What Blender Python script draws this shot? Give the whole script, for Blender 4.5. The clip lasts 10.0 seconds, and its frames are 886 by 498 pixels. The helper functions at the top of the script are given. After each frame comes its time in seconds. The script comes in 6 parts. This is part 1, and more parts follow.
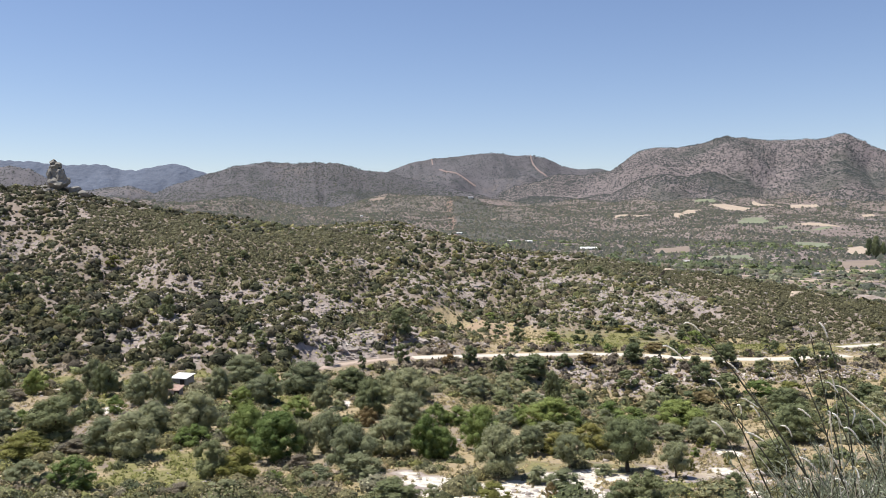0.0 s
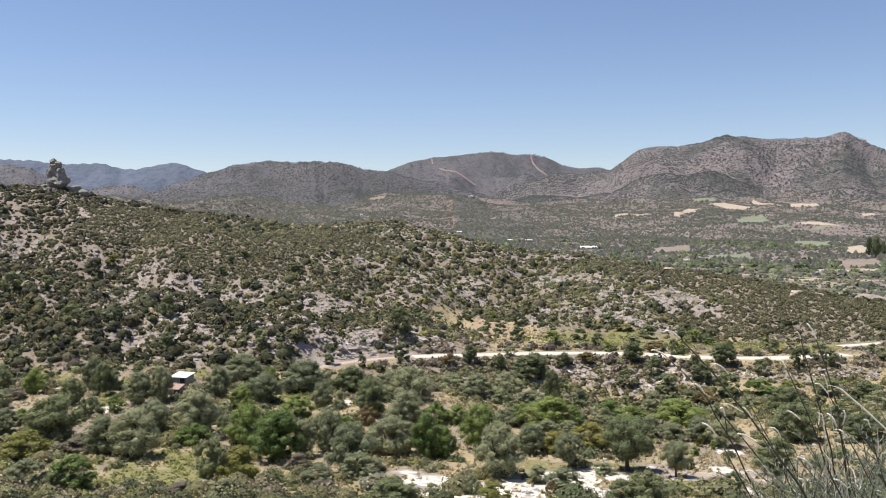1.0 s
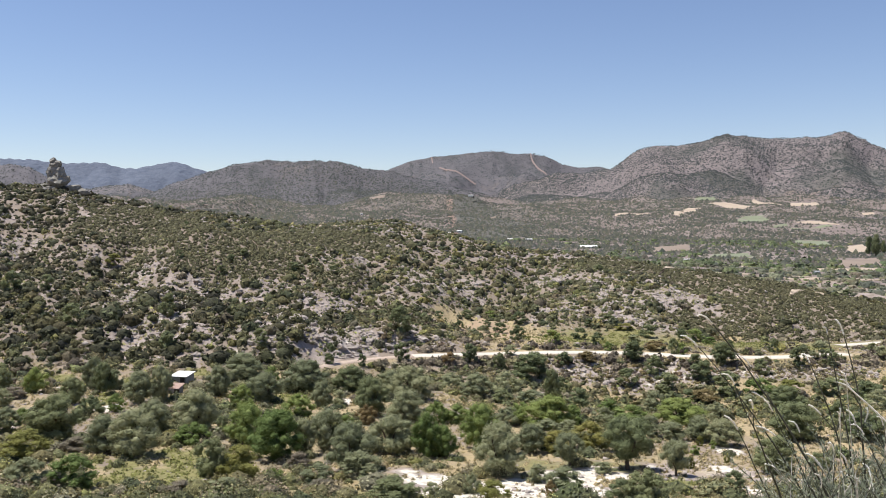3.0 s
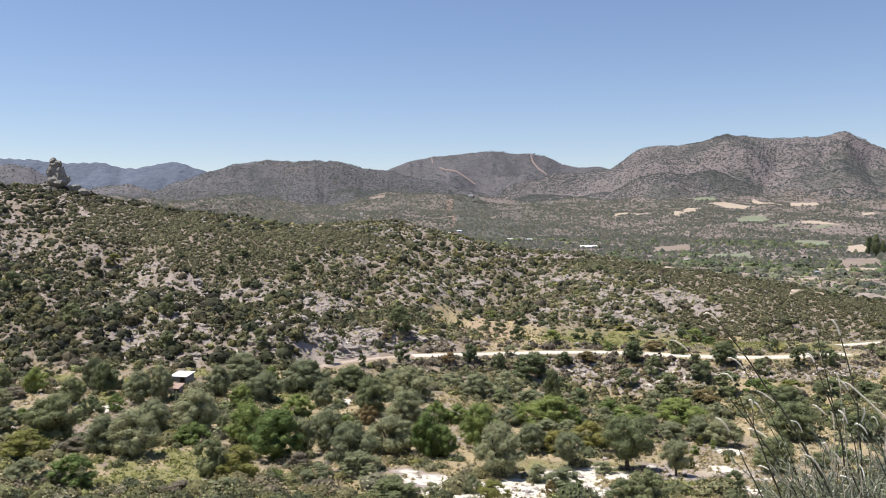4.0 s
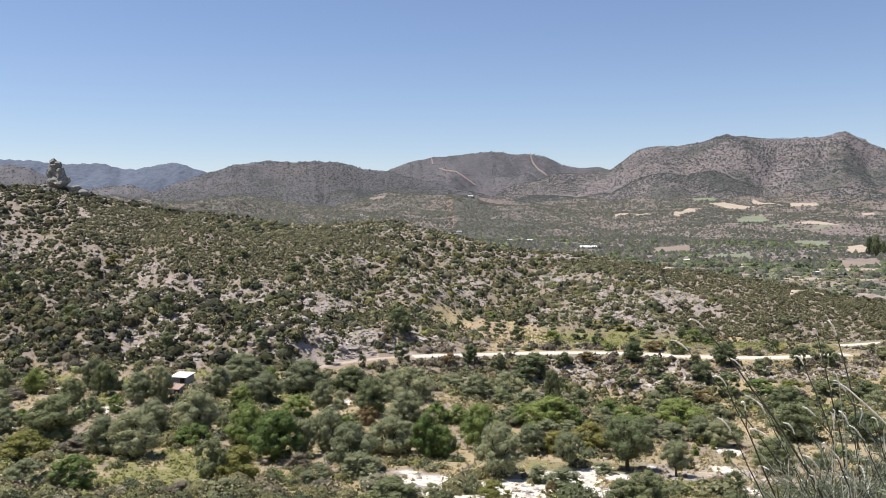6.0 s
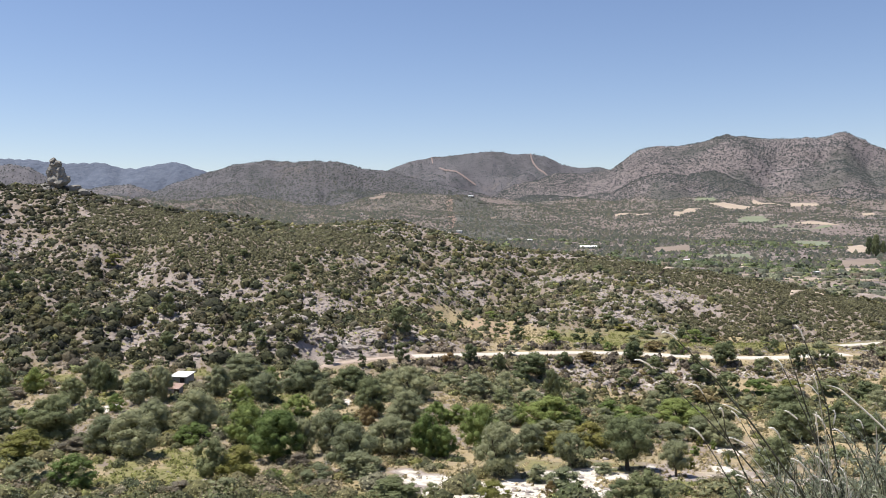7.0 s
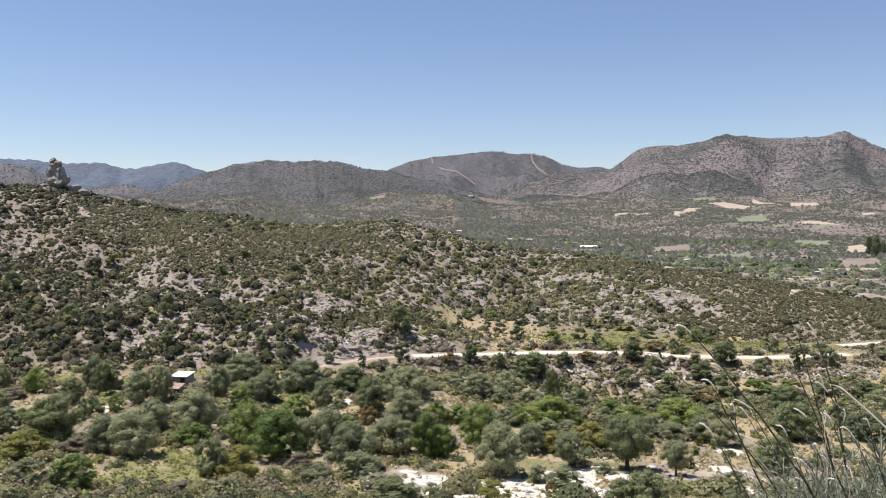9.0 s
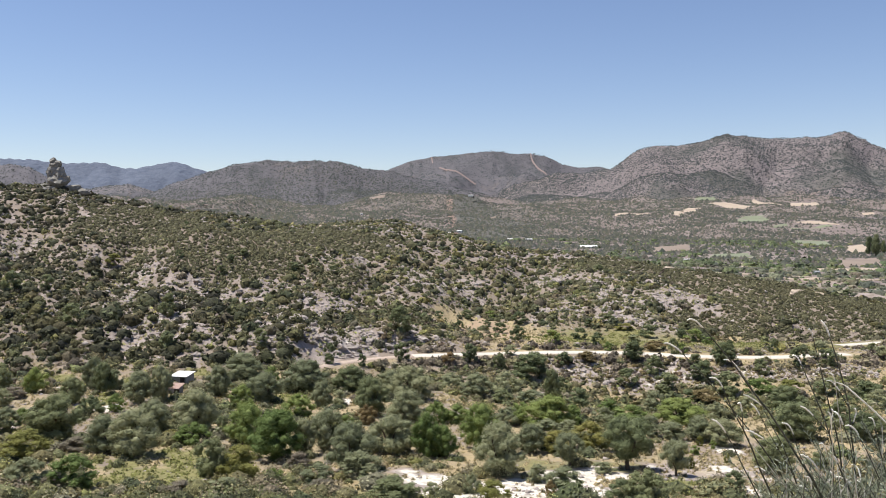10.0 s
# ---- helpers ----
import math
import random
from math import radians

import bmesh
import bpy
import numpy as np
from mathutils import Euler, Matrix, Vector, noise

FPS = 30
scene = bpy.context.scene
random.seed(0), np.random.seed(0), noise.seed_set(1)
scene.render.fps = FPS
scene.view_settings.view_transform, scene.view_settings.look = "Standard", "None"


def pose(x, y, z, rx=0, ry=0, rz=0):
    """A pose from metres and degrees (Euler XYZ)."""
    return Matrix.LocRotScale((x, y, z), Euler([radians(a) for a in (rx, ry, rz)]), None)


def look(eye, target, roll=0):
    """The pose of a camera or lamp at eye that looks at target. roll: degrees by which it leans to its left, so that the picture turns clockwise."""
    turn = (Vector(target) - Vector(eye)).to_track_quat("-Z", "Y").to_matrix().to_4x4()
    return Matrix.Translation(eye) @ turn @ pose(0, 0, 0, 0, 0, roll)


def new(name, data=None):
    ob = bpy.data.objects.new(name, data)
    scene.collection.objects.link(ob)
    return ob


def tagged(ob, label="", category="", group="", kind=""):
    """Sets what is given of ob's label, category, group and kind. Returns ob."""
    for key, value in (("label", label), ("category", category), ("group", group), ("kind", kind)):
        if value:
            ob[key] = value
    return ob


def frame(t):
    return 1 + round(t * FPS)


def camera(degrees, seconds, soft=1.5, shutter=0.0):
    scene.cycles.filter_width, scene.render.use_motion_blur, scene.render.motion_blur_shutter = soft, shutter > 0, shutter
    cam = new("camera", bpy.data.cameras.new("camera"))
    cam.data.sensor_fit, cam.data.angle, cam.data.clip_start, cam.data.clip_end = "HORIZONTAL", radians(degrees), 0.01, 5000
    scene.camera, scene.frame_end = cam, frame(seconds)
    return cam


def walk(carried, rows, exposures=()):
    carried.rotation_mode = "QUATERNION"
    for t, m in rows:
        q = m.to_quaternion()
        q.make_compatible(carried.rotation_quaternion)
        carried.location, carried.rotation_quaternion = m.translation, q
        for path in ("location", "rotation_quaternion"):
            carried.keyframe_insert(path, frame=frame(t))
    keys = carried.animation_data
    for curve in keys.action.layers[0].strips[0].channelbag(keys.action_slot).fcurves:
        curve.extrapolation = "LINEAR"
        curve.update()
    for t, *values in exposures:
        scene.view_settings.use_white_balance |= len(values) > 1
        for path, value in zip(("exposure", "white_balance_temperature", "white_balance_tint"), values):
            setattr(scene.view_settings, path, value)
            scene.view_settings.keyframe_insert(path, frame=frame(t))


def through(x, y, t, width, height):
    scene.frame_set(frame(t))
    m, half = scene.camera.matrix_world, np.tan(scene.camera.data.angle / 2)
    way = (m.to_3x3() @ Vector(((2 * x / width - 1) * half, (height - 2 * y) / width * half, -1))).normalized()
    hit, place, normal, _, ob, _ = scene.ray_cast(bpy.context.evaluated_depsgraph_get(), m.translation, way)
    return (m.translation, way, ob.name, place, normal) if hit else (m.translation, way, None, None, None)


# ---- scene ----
SECONDS = 10.0
cam = camera(55.0, SECONDS, soft=0.95)


def aim(up, roll=0.0):
    """The view a little above or below its mean line, in thousandths of a radian."""
    slope = -0.030545 + up * 0.001
    return look(EYE_POINT, (0.0, 100.0, EYE_POINT[2] + 100.0 * slope), roll)


EYE_POINT = (0.0, 0.0, 30.0)
walk(cam, [
    (0.0, aim(1.15)), (0.5, aim(0.25)), (1.0, aim(0.0)), (1.5, aim(0.0)), (2.0, aim(-0.75)), (2.5, aim(-0.95)),
    (4.0, aim(-0.95)), (4.5, aim(-0.6, -0.03)), (5.0, aim(-0.55, -0.03)), (5.5, aim(-0.15, -0.05)),
    (7.0, aim(-0.6, 0.02)), (7.5, aim(0.0)), (8.0, aim(-0.4)), (8.5, aim(0.0)), (9.0, aim(-0.8)),
    (9.5, aim(-0.95)), (10.0, aim(-0.95))])

# ---------------------------------------------------------------- daylight
SUN_FROM = Vector((-0.35, 0.05, 0.935)).normalized()
world = bpy.data.worlds.new("sky")
scene.world = world
world.use_nodes = True
wn = world.node_tree.nodes
sky = wn.new("ShaderNodeTexSky")
sky.sky_type, sky.sun_disc = "NISHITA", False
sky.sun_elevation = math.asin(SUN_FROM.z)
sky.sun_rotation = math.atan2(SUN_FROM.x, SUN_FROM.y)
sky.altitude, sky.air_density, sky.dust_density, sky.ozone_density = 300, 1.0, 0.0, 2.3
wn["Background"].inputs["Strength"].default_value = 0.088
balance = wn.new("ShaderNodeMix")
balance.data_type, balance.blend_type = "RGBA", "MULTIPLY"
balance.inputs[0].default_value = 1.0
balance.inputs[7].default_value = (1.015, 0.958, 1.035, 1)
world.node_tree.links.new(sky.outputs[0], balance.inputs[6])
world.node_tree.links.new(balance.outputs[2], wn["Background"].inputs[0])
sun = new("sun", bpy.data.lights.new("sun", "SUN"))
sun.data.energy, sun.data.angle, sun.data.color = 5.0, radians(0.53), (1.0, 0.955, 0.88)
sun.matrix_world = look(SUN_FROM * 100, (0, 0, 0))
scene.view_settings.exposure = 0.42

# ---------------------------------------------------------------- materials
MATS = {}


def material(name, rough=0.9):
    m = bpy.data.materials.new(name)
    m.use_nodes = True
    t = m.node_tree
    bsdf = t.nodes["Principled BSDF"]
    bsdf.inputs["Roughness"].default_value = rough
    bsdf.inputs["Specular IOR Level"].default_value = 0.25
    MATS[name] = m
    return m, t.nodes, t.links, bsdf


def node(nodes, kind, **props):
    n = nodes.new(kind)
    for key, value in props.items():
        n.inputs[key.replace("_", " ")].default_value = value
    return n


def mix(nodes, links, factor, a, b, blend="MIX"):
    """A colour mix; a, b and factor are sockets or values."""
    n = nodes.new("ShaderNodeMix")
    n.data_type, n.blend_type = "RGBA", blend
    for socket, value in ((n.inputs[0], factor), (n.inputs[6], a), (n.inputs[7], b)):
        if isinstance(value, bpy.types.NodeSocket):
            links.new(value, socket)
        elif isinstance(value, tuple):
            socket.default_value = (*value, 1)
        else:
            socket.default_value = value
    return n.outputs[2]


def ramp(nodes, links, source, a, b, low=0.0, high=1.0):
    n = nodes.new("ShaderNodeMapRange")
    n.clamp = True
    for k, v in ((1, a), (2, b), (3, low), (4, high)):
        n.inputs[k].default_value = v
    links.new(source, n.inputs[0])
    return n.outputs[0]


def grain(nodes, links, size, detail=4.0, stretch=None):
    """Noise in metres of the place: size is the width of a blotch."""
    co = nodes.new("ShaderNodeNewGeometry").outputs["Position"]
    if stretch:
        mapping = nodes.new("ShaderNodeMapping")
        mapping.inputs["Scale"].default_value = stretch
        links.new(co, mapping.inputs[0])
        co = mapping.outputs[0]
    n = node(nodes, "ShaderNodeTexNoise", Scale=1.0 / size, Detail=detail, Roughness=0.6)
    links.new(co, n.inputs["Vector"])
    return n.outputs[0]


def relief(nodes, links, bsdf, height, depth, strength=0.8):
    b = node(nodes, "ShaderNodeBump", Strength=strength, Distance=depth)
    links.new(height, b.inputs["Height"])
    links.new(b.outputs[0], bsdf.inputs["Normal"])


def make_ground(name, soil, dark, pale, chalk, grass, straw, fine=1.0):
    m, n, l, bsdf = material(name, 0.95)
    cover = n.new("ShaderNodeVertexColor")
    cover.layer_name = "cover"
    split = n.new("ShaderNodeSeparateColor")
    l.new(cover.outputs[0], split.inputs[0])
    small, mid, big = grain(n, l, 0.6 * fine, 5), grain(n, l, 3.2 * fine, 4), grain(n, l, 22 * fine, 3)
    base = mix(n, l, ramp(n, l, mid, 0.35, 0.68), soil, dark)
    base = mix(n, l, ramp(n, l, big, 0.3, 0.7, 0, 0.5), base, tuple(0.8 * v for v in soil))
    stones = n.new("ShaderNodeMath")
    stones.operation = "ADD"
    l.new(split.outputs[0], stones.inputs[0])
    l.new(ramp(n, l, mid, 0.2, 0.8, -0.45, 0.45), stones.inputs[1])
    base = mix(n, l, ramp(n, l, stones.outputs[0], 0.32, 0.62), base, mix(n, l, ramp(n, l, small, 0.3, 0.75), pale, tuple(0.62 * v for v in pale)))
    base = mix(n, l, ramp(n, l, stones.outputs[0], 0.80, 1.05), base, mix(n, l, ramp(n, l, small, 0.38, 0.66), chalk, tuple(0.5 * v for v in chalk)))
    turf = mix(n, l, ramp(n, l, small, 0.3, 0.7), grass, tuple(0.6 * v for v in grass))
    lawn = n.new("ShaderNodeMath")
    lawn.operation = "ADD"
    l.new(split.outputs[1], lawn.inputs[0])
    l.new(ramp(n, l, mid, 0.2, 0.8, -0.35, 0.35), lawn.inputs[1])
    base = mix(n, l, ramp(n, l, lawn.outputs[0], 0.25, 0.7), base, turf)
    hay = mix(n, l, ramp(n, l, small, 0.3, 0.7), straw, tuple(0.65 * v for v in straw))
    dry = n.new("ShaderNodeMath")
    dry.operation = "ADD"
    l.new(split.outputs[2], dry.inputs[0])
    l.new(ramp(n, l, mid, 0.2, 0.8, -0.35, 0.35), dry.inputs[1])
    base = mix(n, l, ramp(n, l, dry.outputs[0], 0.25, 0.7), base, hay)
    l.new(base, bsdf.inputs["Base Color"])
    relief(n, l, bsdf, small, 0.25 * fine, 0.7)
    return m


def make_plain(name, a, b, size, rough=0.9, depth=0.02):
    """Two tones of one surface, blotched at two sizes, with fine relief."""
    m, n, l, bsdf = material(name, rough)
    small, big = grain(n, l, size, 5), grain(n, l, size * 7, 3)
    c = mix(n, l, ramp(n, l, small, 0.3, 0.7), a, b)
    c = mix(n, l, ramp(n, l, big, 0.35, 0.7, 0, 0.45), c, tuple(0.7 * v for v in a))
    l.new(c, bsdf.inputs["Base Color"])
    relief(n, l, bsdf, small, depth)
    return m


def make_leaves(name, a, b, rough=0.8, through=0.35):
    """Foliage: leaf by leaf and plant by plant a little different, lit through a little."""
    m, n, l, bsdf = material(name, rough)
    each = n.new("ShaderNodeNewGeometry").outputs["Random Per Island"]
    plant = n.new("ShaderNodeObjectInfo").outputs["Random"]
    c = mix(n, l, each, a, b)
    shift = node(n, "ShaderNodeHueSaturation")
    l.new(ramp(n, l, plant, 0, 1, 0.485, 0.515), shift.inputs["Hue"])
    l.new(ramp(n, l, plant, 0, 1, 1.2, 0.8), shift.inputs["Value"])
    l.new(c, shift.inputs["Color"])
    l.new(shift.outputs[0], bsdf.inputs["Base Color"])
    glow = n.new("ShaderNodeBsdfTranslucent")
    l.new(shift.outputs[0], glow.inputs["Color"])
    both = n.new("ShaderNodeMixShader")
    both.inputs[0].default_value = through
    l.new(bsdf.outputs[0], both.inputs[1])
    l.new(glow.outputs[0], both.inputs[2])
    l.new(both.outputs[0], n["Material Output"].inputs["Surface"])
    return m


def make_tinted(name, tuft, rough=0.8):
    """Scrub: each plant has its own colour, each leaf varies a little."""
    m, n, l, bsdf = material(name, rough)
    tint = n.new("ShaderNodeVertexColor")
    tint.layer_name = "cover"
    each = n.new("ShaderNodeNewGeometry").outputs["Random Per Island"]
    tufts = grain(n, l, tuft, 4)
    shift = node(n, "ShaderNodeHueSaturation")
    value = n.new("ShaderNodeMath")
    value.operation = "MULTIPLY"
    l.new(ramp(n, l, each, 0, 1, 0.85, 1.15), value.inputs[0])
    l.new(ramp(n, l, tufts, 0.3, 0.7, 0.55, 1.45), value.inputs[1])
    l.new(value.outputs[0], shift.inputs["Value"])
    l.new(tint.outputs[0], shift.inputs["Color"])
    l.new(shift.outputs[0], bsdf.inputs["Base Color"])
    relief(n, l, bsdf, tufts, tuft * 0.8, 1.0)
    return m


GROUND = make_ground("stony_ground", (0.265, 0.214, 0.172), (0.185, 0.150, 0.118), (0.37, 0.312, 0.282), (0.72, 0.655, 0.56), (0.240, 0.222, 0.094), (0.400, 0.318, 0.188))
# Both mountain grounds carry distance haze as a bluish shift of their tones.
MOUNTAIN = make_ground("hazed_mountain_slope", (0.226, 0.190, 0.187), (0.170, 0.147, 0.149), (0.275, 0.226, 0.212), (0.29, 0.25, 0.23), (0.140, 0.135, 0.124), (0.28, 0.215, 0.18), 9.0)
WOODED = make_ground("hazed_wooded_slope", (0.138, 0.128, 0.138), (0.102, 0.098, 0.110), (0.205, 0.175, 0.168), (0.21, 0.175, 0.17), (0.094, 0.096, 0.100), (0.21, 0.155, 0.138), 9.0)
# Grass tone here is moved from green towards blue to stand in for haze.
FAR_GROUND = make_ground("far_scrubland", (0.222, 0.179, 0.162), (0.160, 0.134, 0.126), (0.30, 0.25, 0.225), (0.33, 0.28, 0.255), (0.136, 0.132, 0.120), (0.29, 0.205, 0.172), 5.0)
# Air haze is mixed into the blue-grey of this range.
DISTANT = make_plain("hazed_distant_mountain", (0.135, 0.154, 0.200), (0.083, 0.101, 0.142), 26, 1.0, 14.0)
ROAD_DUST = make_plain("pale_road_dust", (0.62, 0.565, 0.49), (0.50, 0.45, 0.38), 0.9)
ROAD_EARTH = make_plain("pinkish_road_earth", (0.47, 0.375, 0.31), (0.36, 0.28, 0.225), 0.9)
ROCK = make_plain("grey_rock", (0.34, 0.318, 0.282), (0.18, 0.17, 0.15), 1.1, 0.95, 0.25)
LEDGE = make_plain("pale_ledge_rock", (0.44, 0.385, 0.345), (0.25, 0.215, 0.19), 0.7, 0.95, 0.2)
STONE = make_plain("pale_stone", (0.39, 0.343, 0.313), (0.28, 0.246, 0.226), 0.5, 0.95, 0.08)
BARK = make_plain("dark_bark", (0.13, 0.10, 0.075), (0.07, 0.055, 0.04), 0.12, 0.95, 0.03)
SCRUB = make_tinted("scrub_leaves", 0.35)
FAR_SCRUB = make_tinted("far_scrub_leaves", 1.6)
OLIVE = make_leaves("olive_leaves", (0.219, 0.234, 0.128), (0.283, 0.299, 0.176))
GREEN = make_leaves("green_leaves", (0.142, 0.192, 0.054), (0.232, 0.286, 0.095))
DARK = make_leaves("dark_leaves", (0.143, 0.165, 0.080), (0.207, 0.234, 0.119))
YELLOW = make_leaves("yellow_green_leaves", (0.171, 0.176, 0.046), (0.269, 0.258, 0.081))
RUSSET = make_leaves("russet_leaves", (0.19, 0.135, 0.065), (0.27, 0.21, 0.10))
GREY = make_leaves("grey_twigs", (0.19, 0.162, 0.12), (0.28, 0.245, 0.185))
WHITE_SHEET = make_plain("white_roof_sheet", (0.80, 0.79, 0.77), (0.70, 0.69, 0.67), 0.4, 0.6, 0.005)
RUST_SHEET = make_plain("rusty_roof_sheet", (0.45, 0.32, 0.27), (0.34, 0.22, 0.17), 0.3, 0.7, 0.005)
BLOCK = make_plain("grey_block_wall", (0.33, 0.32, 0.31), (0.25, 0.24, 0.23), 0.4, 0.9, 0.01)
DARKNESS = make_plain("dark_wood_and_openings", (0.06, 0.05, 0.04), (0.04, 0.035, 0.03), 0.2)
WALL_WASH = make_plain("whitewashed_wall", (0.72, 0.70, 0.66), (0.60, 0.58, 0.54), 1.5, 0.9, 0.01)
FIELD_STRAW = make_plain("stubble_field", (0.45, 0.365, 0.285), (0.36, 0.29, 0.225), 6, 0.95, 0.1)
TERRACE_EARTH = make_plain("reddish_terrace_earth", (0.37, 0.27, 0.185), (0.30, 0.235, 0.145), 2.2, 0.95, 0.1)
FIRE_STRIP = make_plain("bare_pale_earth", (0.30, 0.228, 0.205), (0.22, 0.168, 0.155), 8, 0.95, 0.1)
FIELD_GREEN = make_plain("green_field", (0.215, 0.232, 0.155), (0.165, 0.185, 0.118), 6, 0.95, 0.1)
FIELD_BROWN = make_plain("ploughed_field", (0.265, 0.21, 0.168), (0.205, 0.163, 0.133), 6, 0.95, 0.1)
STALK_PALE = make_plain("bleached_stalk", (0.58, 0.555, 0.50), (0.42, 0.40, 0.35), 0.01, 0.7, 0.001)
HUSK = make_plain("white_husk", (0.88, 0.86, 0.82), (0.78, 0.76, 0.71), 0.01, 0.7, 0.001)
STALK_DARK = make_plain("brown_stalk", (0.095, 0.095, 0.07), (0.055, 0.055, 0.042), 0.01, 0.8, 0.001)
SPRIG = make_leaves("grey_green_sprig", (0.18, 0.21, 0.14), (0.37, 0.40, 0.30), 0.6, 0.35)


# ---------------------------------------------------------------- mesh helpers
def solid(name, verts, faces, mats, tint=None, smooth=False, index=None, parent=None):
    """One mesh object out of arrays: faces is a list of index arrays, each of one face size."""
    me = bpy.data.meshes.new(name)
    verts = np.asarray(verts, np.float32)
    me.vertices.add(len(verts))
    me.vertices.foreach_set("co", verts.ravel())
    faces = [np.asarray(f, np.int32) for f in (faces if isinstance(faces, list) else [faces])]
    loops = np.concatenate([f.ravel() for f in faces])
    sizes = np.concatenate([np.full(len(f), f.shape[1], np.int32) for f in faces])
    me.loops.add(len(loops))
    me.polygons.add(len(sizes))
    me.loops.foreach_set("vertex_index", loops)
    me.polygons.foreach_set("loop_start", np.concatenate([[0], np.cumsum(sizes)[:-1]]).astype(np.int32))
    me.polygons.foreach_set("loop_total", sizes)
    if smooth:
        me.polygons.foreach_set("use_smooth", np.ones(len(sizes), bool))
    for m in (mats if isinstance(mats, (list, tuple)) else [mats]):
        me.materials.append(m)
    if index is not None:
        me.polygons.foreach_set("material_index", np.asarray(index, np.int32))
    if tint is not None:
        layer = me.color_attributes.new("cover", "FLOAT_COLOR", "POINT")
        rgba = np.ones((len(verts), 4), np.float32)
        rgba[:, :3] = tint
        layer.data.foreach_set("color", rgba.ravel())
    me.update(calc_edges=True)
    ob = new(name, me)
    ob.parent = parent
    return ob


def part(name, bm, mat, parent=None, label=""):
    """A bmesh as one mesh object under a thing."""
    me = bpy.data.meshes.new(name)
    bm.to_mesh(me)
    bm.free()
    me.materials.append(mat)
    ob = new(name, me)
    ob.parent = parent
    if label:
        tagged(ob, label)
    return ob


def thing(name, x, y, z, turn=0.0):
    ob = new(name)
    ob.empty_display_size = 0.3
    ob.matrix_basis = pose(x, y, z, 0, 0, turn)
    return ob


def block(bm, x0, x1, y0, y1, z0, z1, bevel=0.0):
    made = bmesh.ops.create_cube(bm, size=1.0)["verts"]
    for v in made:
        v.co = Vector((x0 + (v.co.x + 0.5) * (x1 - x0), y0 + (v.co.y + 0.5) * (y1 - y0), z0 + (v.co.z + 0.5) * (z1 - z0)))
    if bevel:
        bmesh.ops.bevel(bm, geom=list({e for v in made for e in v.link_edges}), offset=bevel, segments=1, affect="EDGES")
    return made


def tube(path, radii, sides=6):
    """Vertices and quads of a tapered tube along a path."""
    path, verts, quads = np.asarray(path, float), [], []
    n = len(path)
    for i, (p, r) in enumerate(zip(path, radii)):
        d = path[min(i + 1, n - 1)] - path[max(i - 1, 0)]
        d = d / (np.linalg.norm(d) + 1e-9)
        a = np.cross(d, (0.31, 0.17, 0.93) if abs(d[2]) < 0.9 else (1, 0.1, 0))
        a = a / np.linalg.norm(a)
        b = np.cross(d, a)
        for k in range(sides):
            w = 2 * math.pi * k / sides
            verts.append(p + r * (a * math.cos(w) + b * math.sin(w)))
    for i in range(n - 1):
        for k in range(sides):
            j = (k + 1) % sides
            quads.append((i * sides + k, i * sides + j, (i + 1) * sides + j, (i + 1) * sides + k))
    return np.array(verts), np.array(quads)


def join(pieces):
    """Joins (verts, faces) pieces of one face size."""
    verts, faces, start = [], [], 0
    for v, f in pieces:
        verts.append(v)
        faces.append(f + start)
        start += len(v)
    return np.concatenate(verts), np.concatenate(faces)


def leaf_quads(centres, normals, sizes, rng, slim=0.6):
    """A pointed leaf at each centre, square to its normal."""
    n = len(centres)
    normals = normals / (np.linalg.norm(normals, axis=1, keepdims=True) + 1e-9)
    a = np.cross(normals, rng.normal(size=(n, 3)))
    a = a / (np.linalg.norm(a, axis=1, keepdims=True) + 1e-9)
    b = np.cross(normals, a)
    s = np.asarray(sizes).reshape(-1, 1)
    v = np.stack([centres + a * s * 1.15, centres - a * s * 0.75 + b * s * slim * 1.2, centres - a * s * 0.75 - b * s * slim * 1.2], 1).reshape(-1, 3)
    return v, np.arange(3 * n).reshape(-1, 3)


def ball_points(n, rng):
    p = rng.normal(size=(n, 3))
    return p / np.linalg.norm(p, axis=1, keepdims=True)


# ---------------------------------------------------------------- the lie of the land
def lattice(ix, iy, seed):
    """A fixed pseudo-random value in 0..1 for each grid corner."""
    h = (ix.astype(np.int64) * 374761393 + iy.astype(np.int64) * 668265263 + seed * 974634777) & 0x7FFFFFFF
    h = ((h ^ (h >> 13)) * 1274126177) & 0x7FFFFFFF
    return ((h ^ (h >> 16)) & 0xFFFF) / 65535.0


def noise2(x, y, seed=0):
    x, y = np.asarray(x, float), np.asarray(y, float)
    ix, iy = np.floor(x), np.floor(y)
    fx, fy = x - ix, y - iy
    fx, fy = fx * fx * fx * (fx * (fx * 6 - 15) + 10), fy * fy * fy * (fy * (fy * 6 - 15) + 10)
    a, b = lattice(ix, iy, seed), lattice(ix + 1, iy, seed)
    c, d = lattice(ix, iy + 1, seed), lattice(ix + 1, iy + 1, seed)
    return (a + (b - a) * fx + (c - a) * fy + (a - b - c + d) * fx * fy) * 2 - 1


def fbm(x, y, size, octaves=4, seed=0):
    x, y = np.asarray(x, float), np.asarray(y, float)
    total, amp = 0.0, 1.0
    for k in range(octaves):
        total = total + amp * noise2(x / size + 17.3 * k, y / size - 9.1 * k, seed + k)
        size, amp = size * 0.5, amp * 0.52
    return total


def step01(a, b, x):
    s = np.clip((np.asarray(x, float) - a) / (b - a), 0, 1)
    return s * s * (3 - 2 * s)


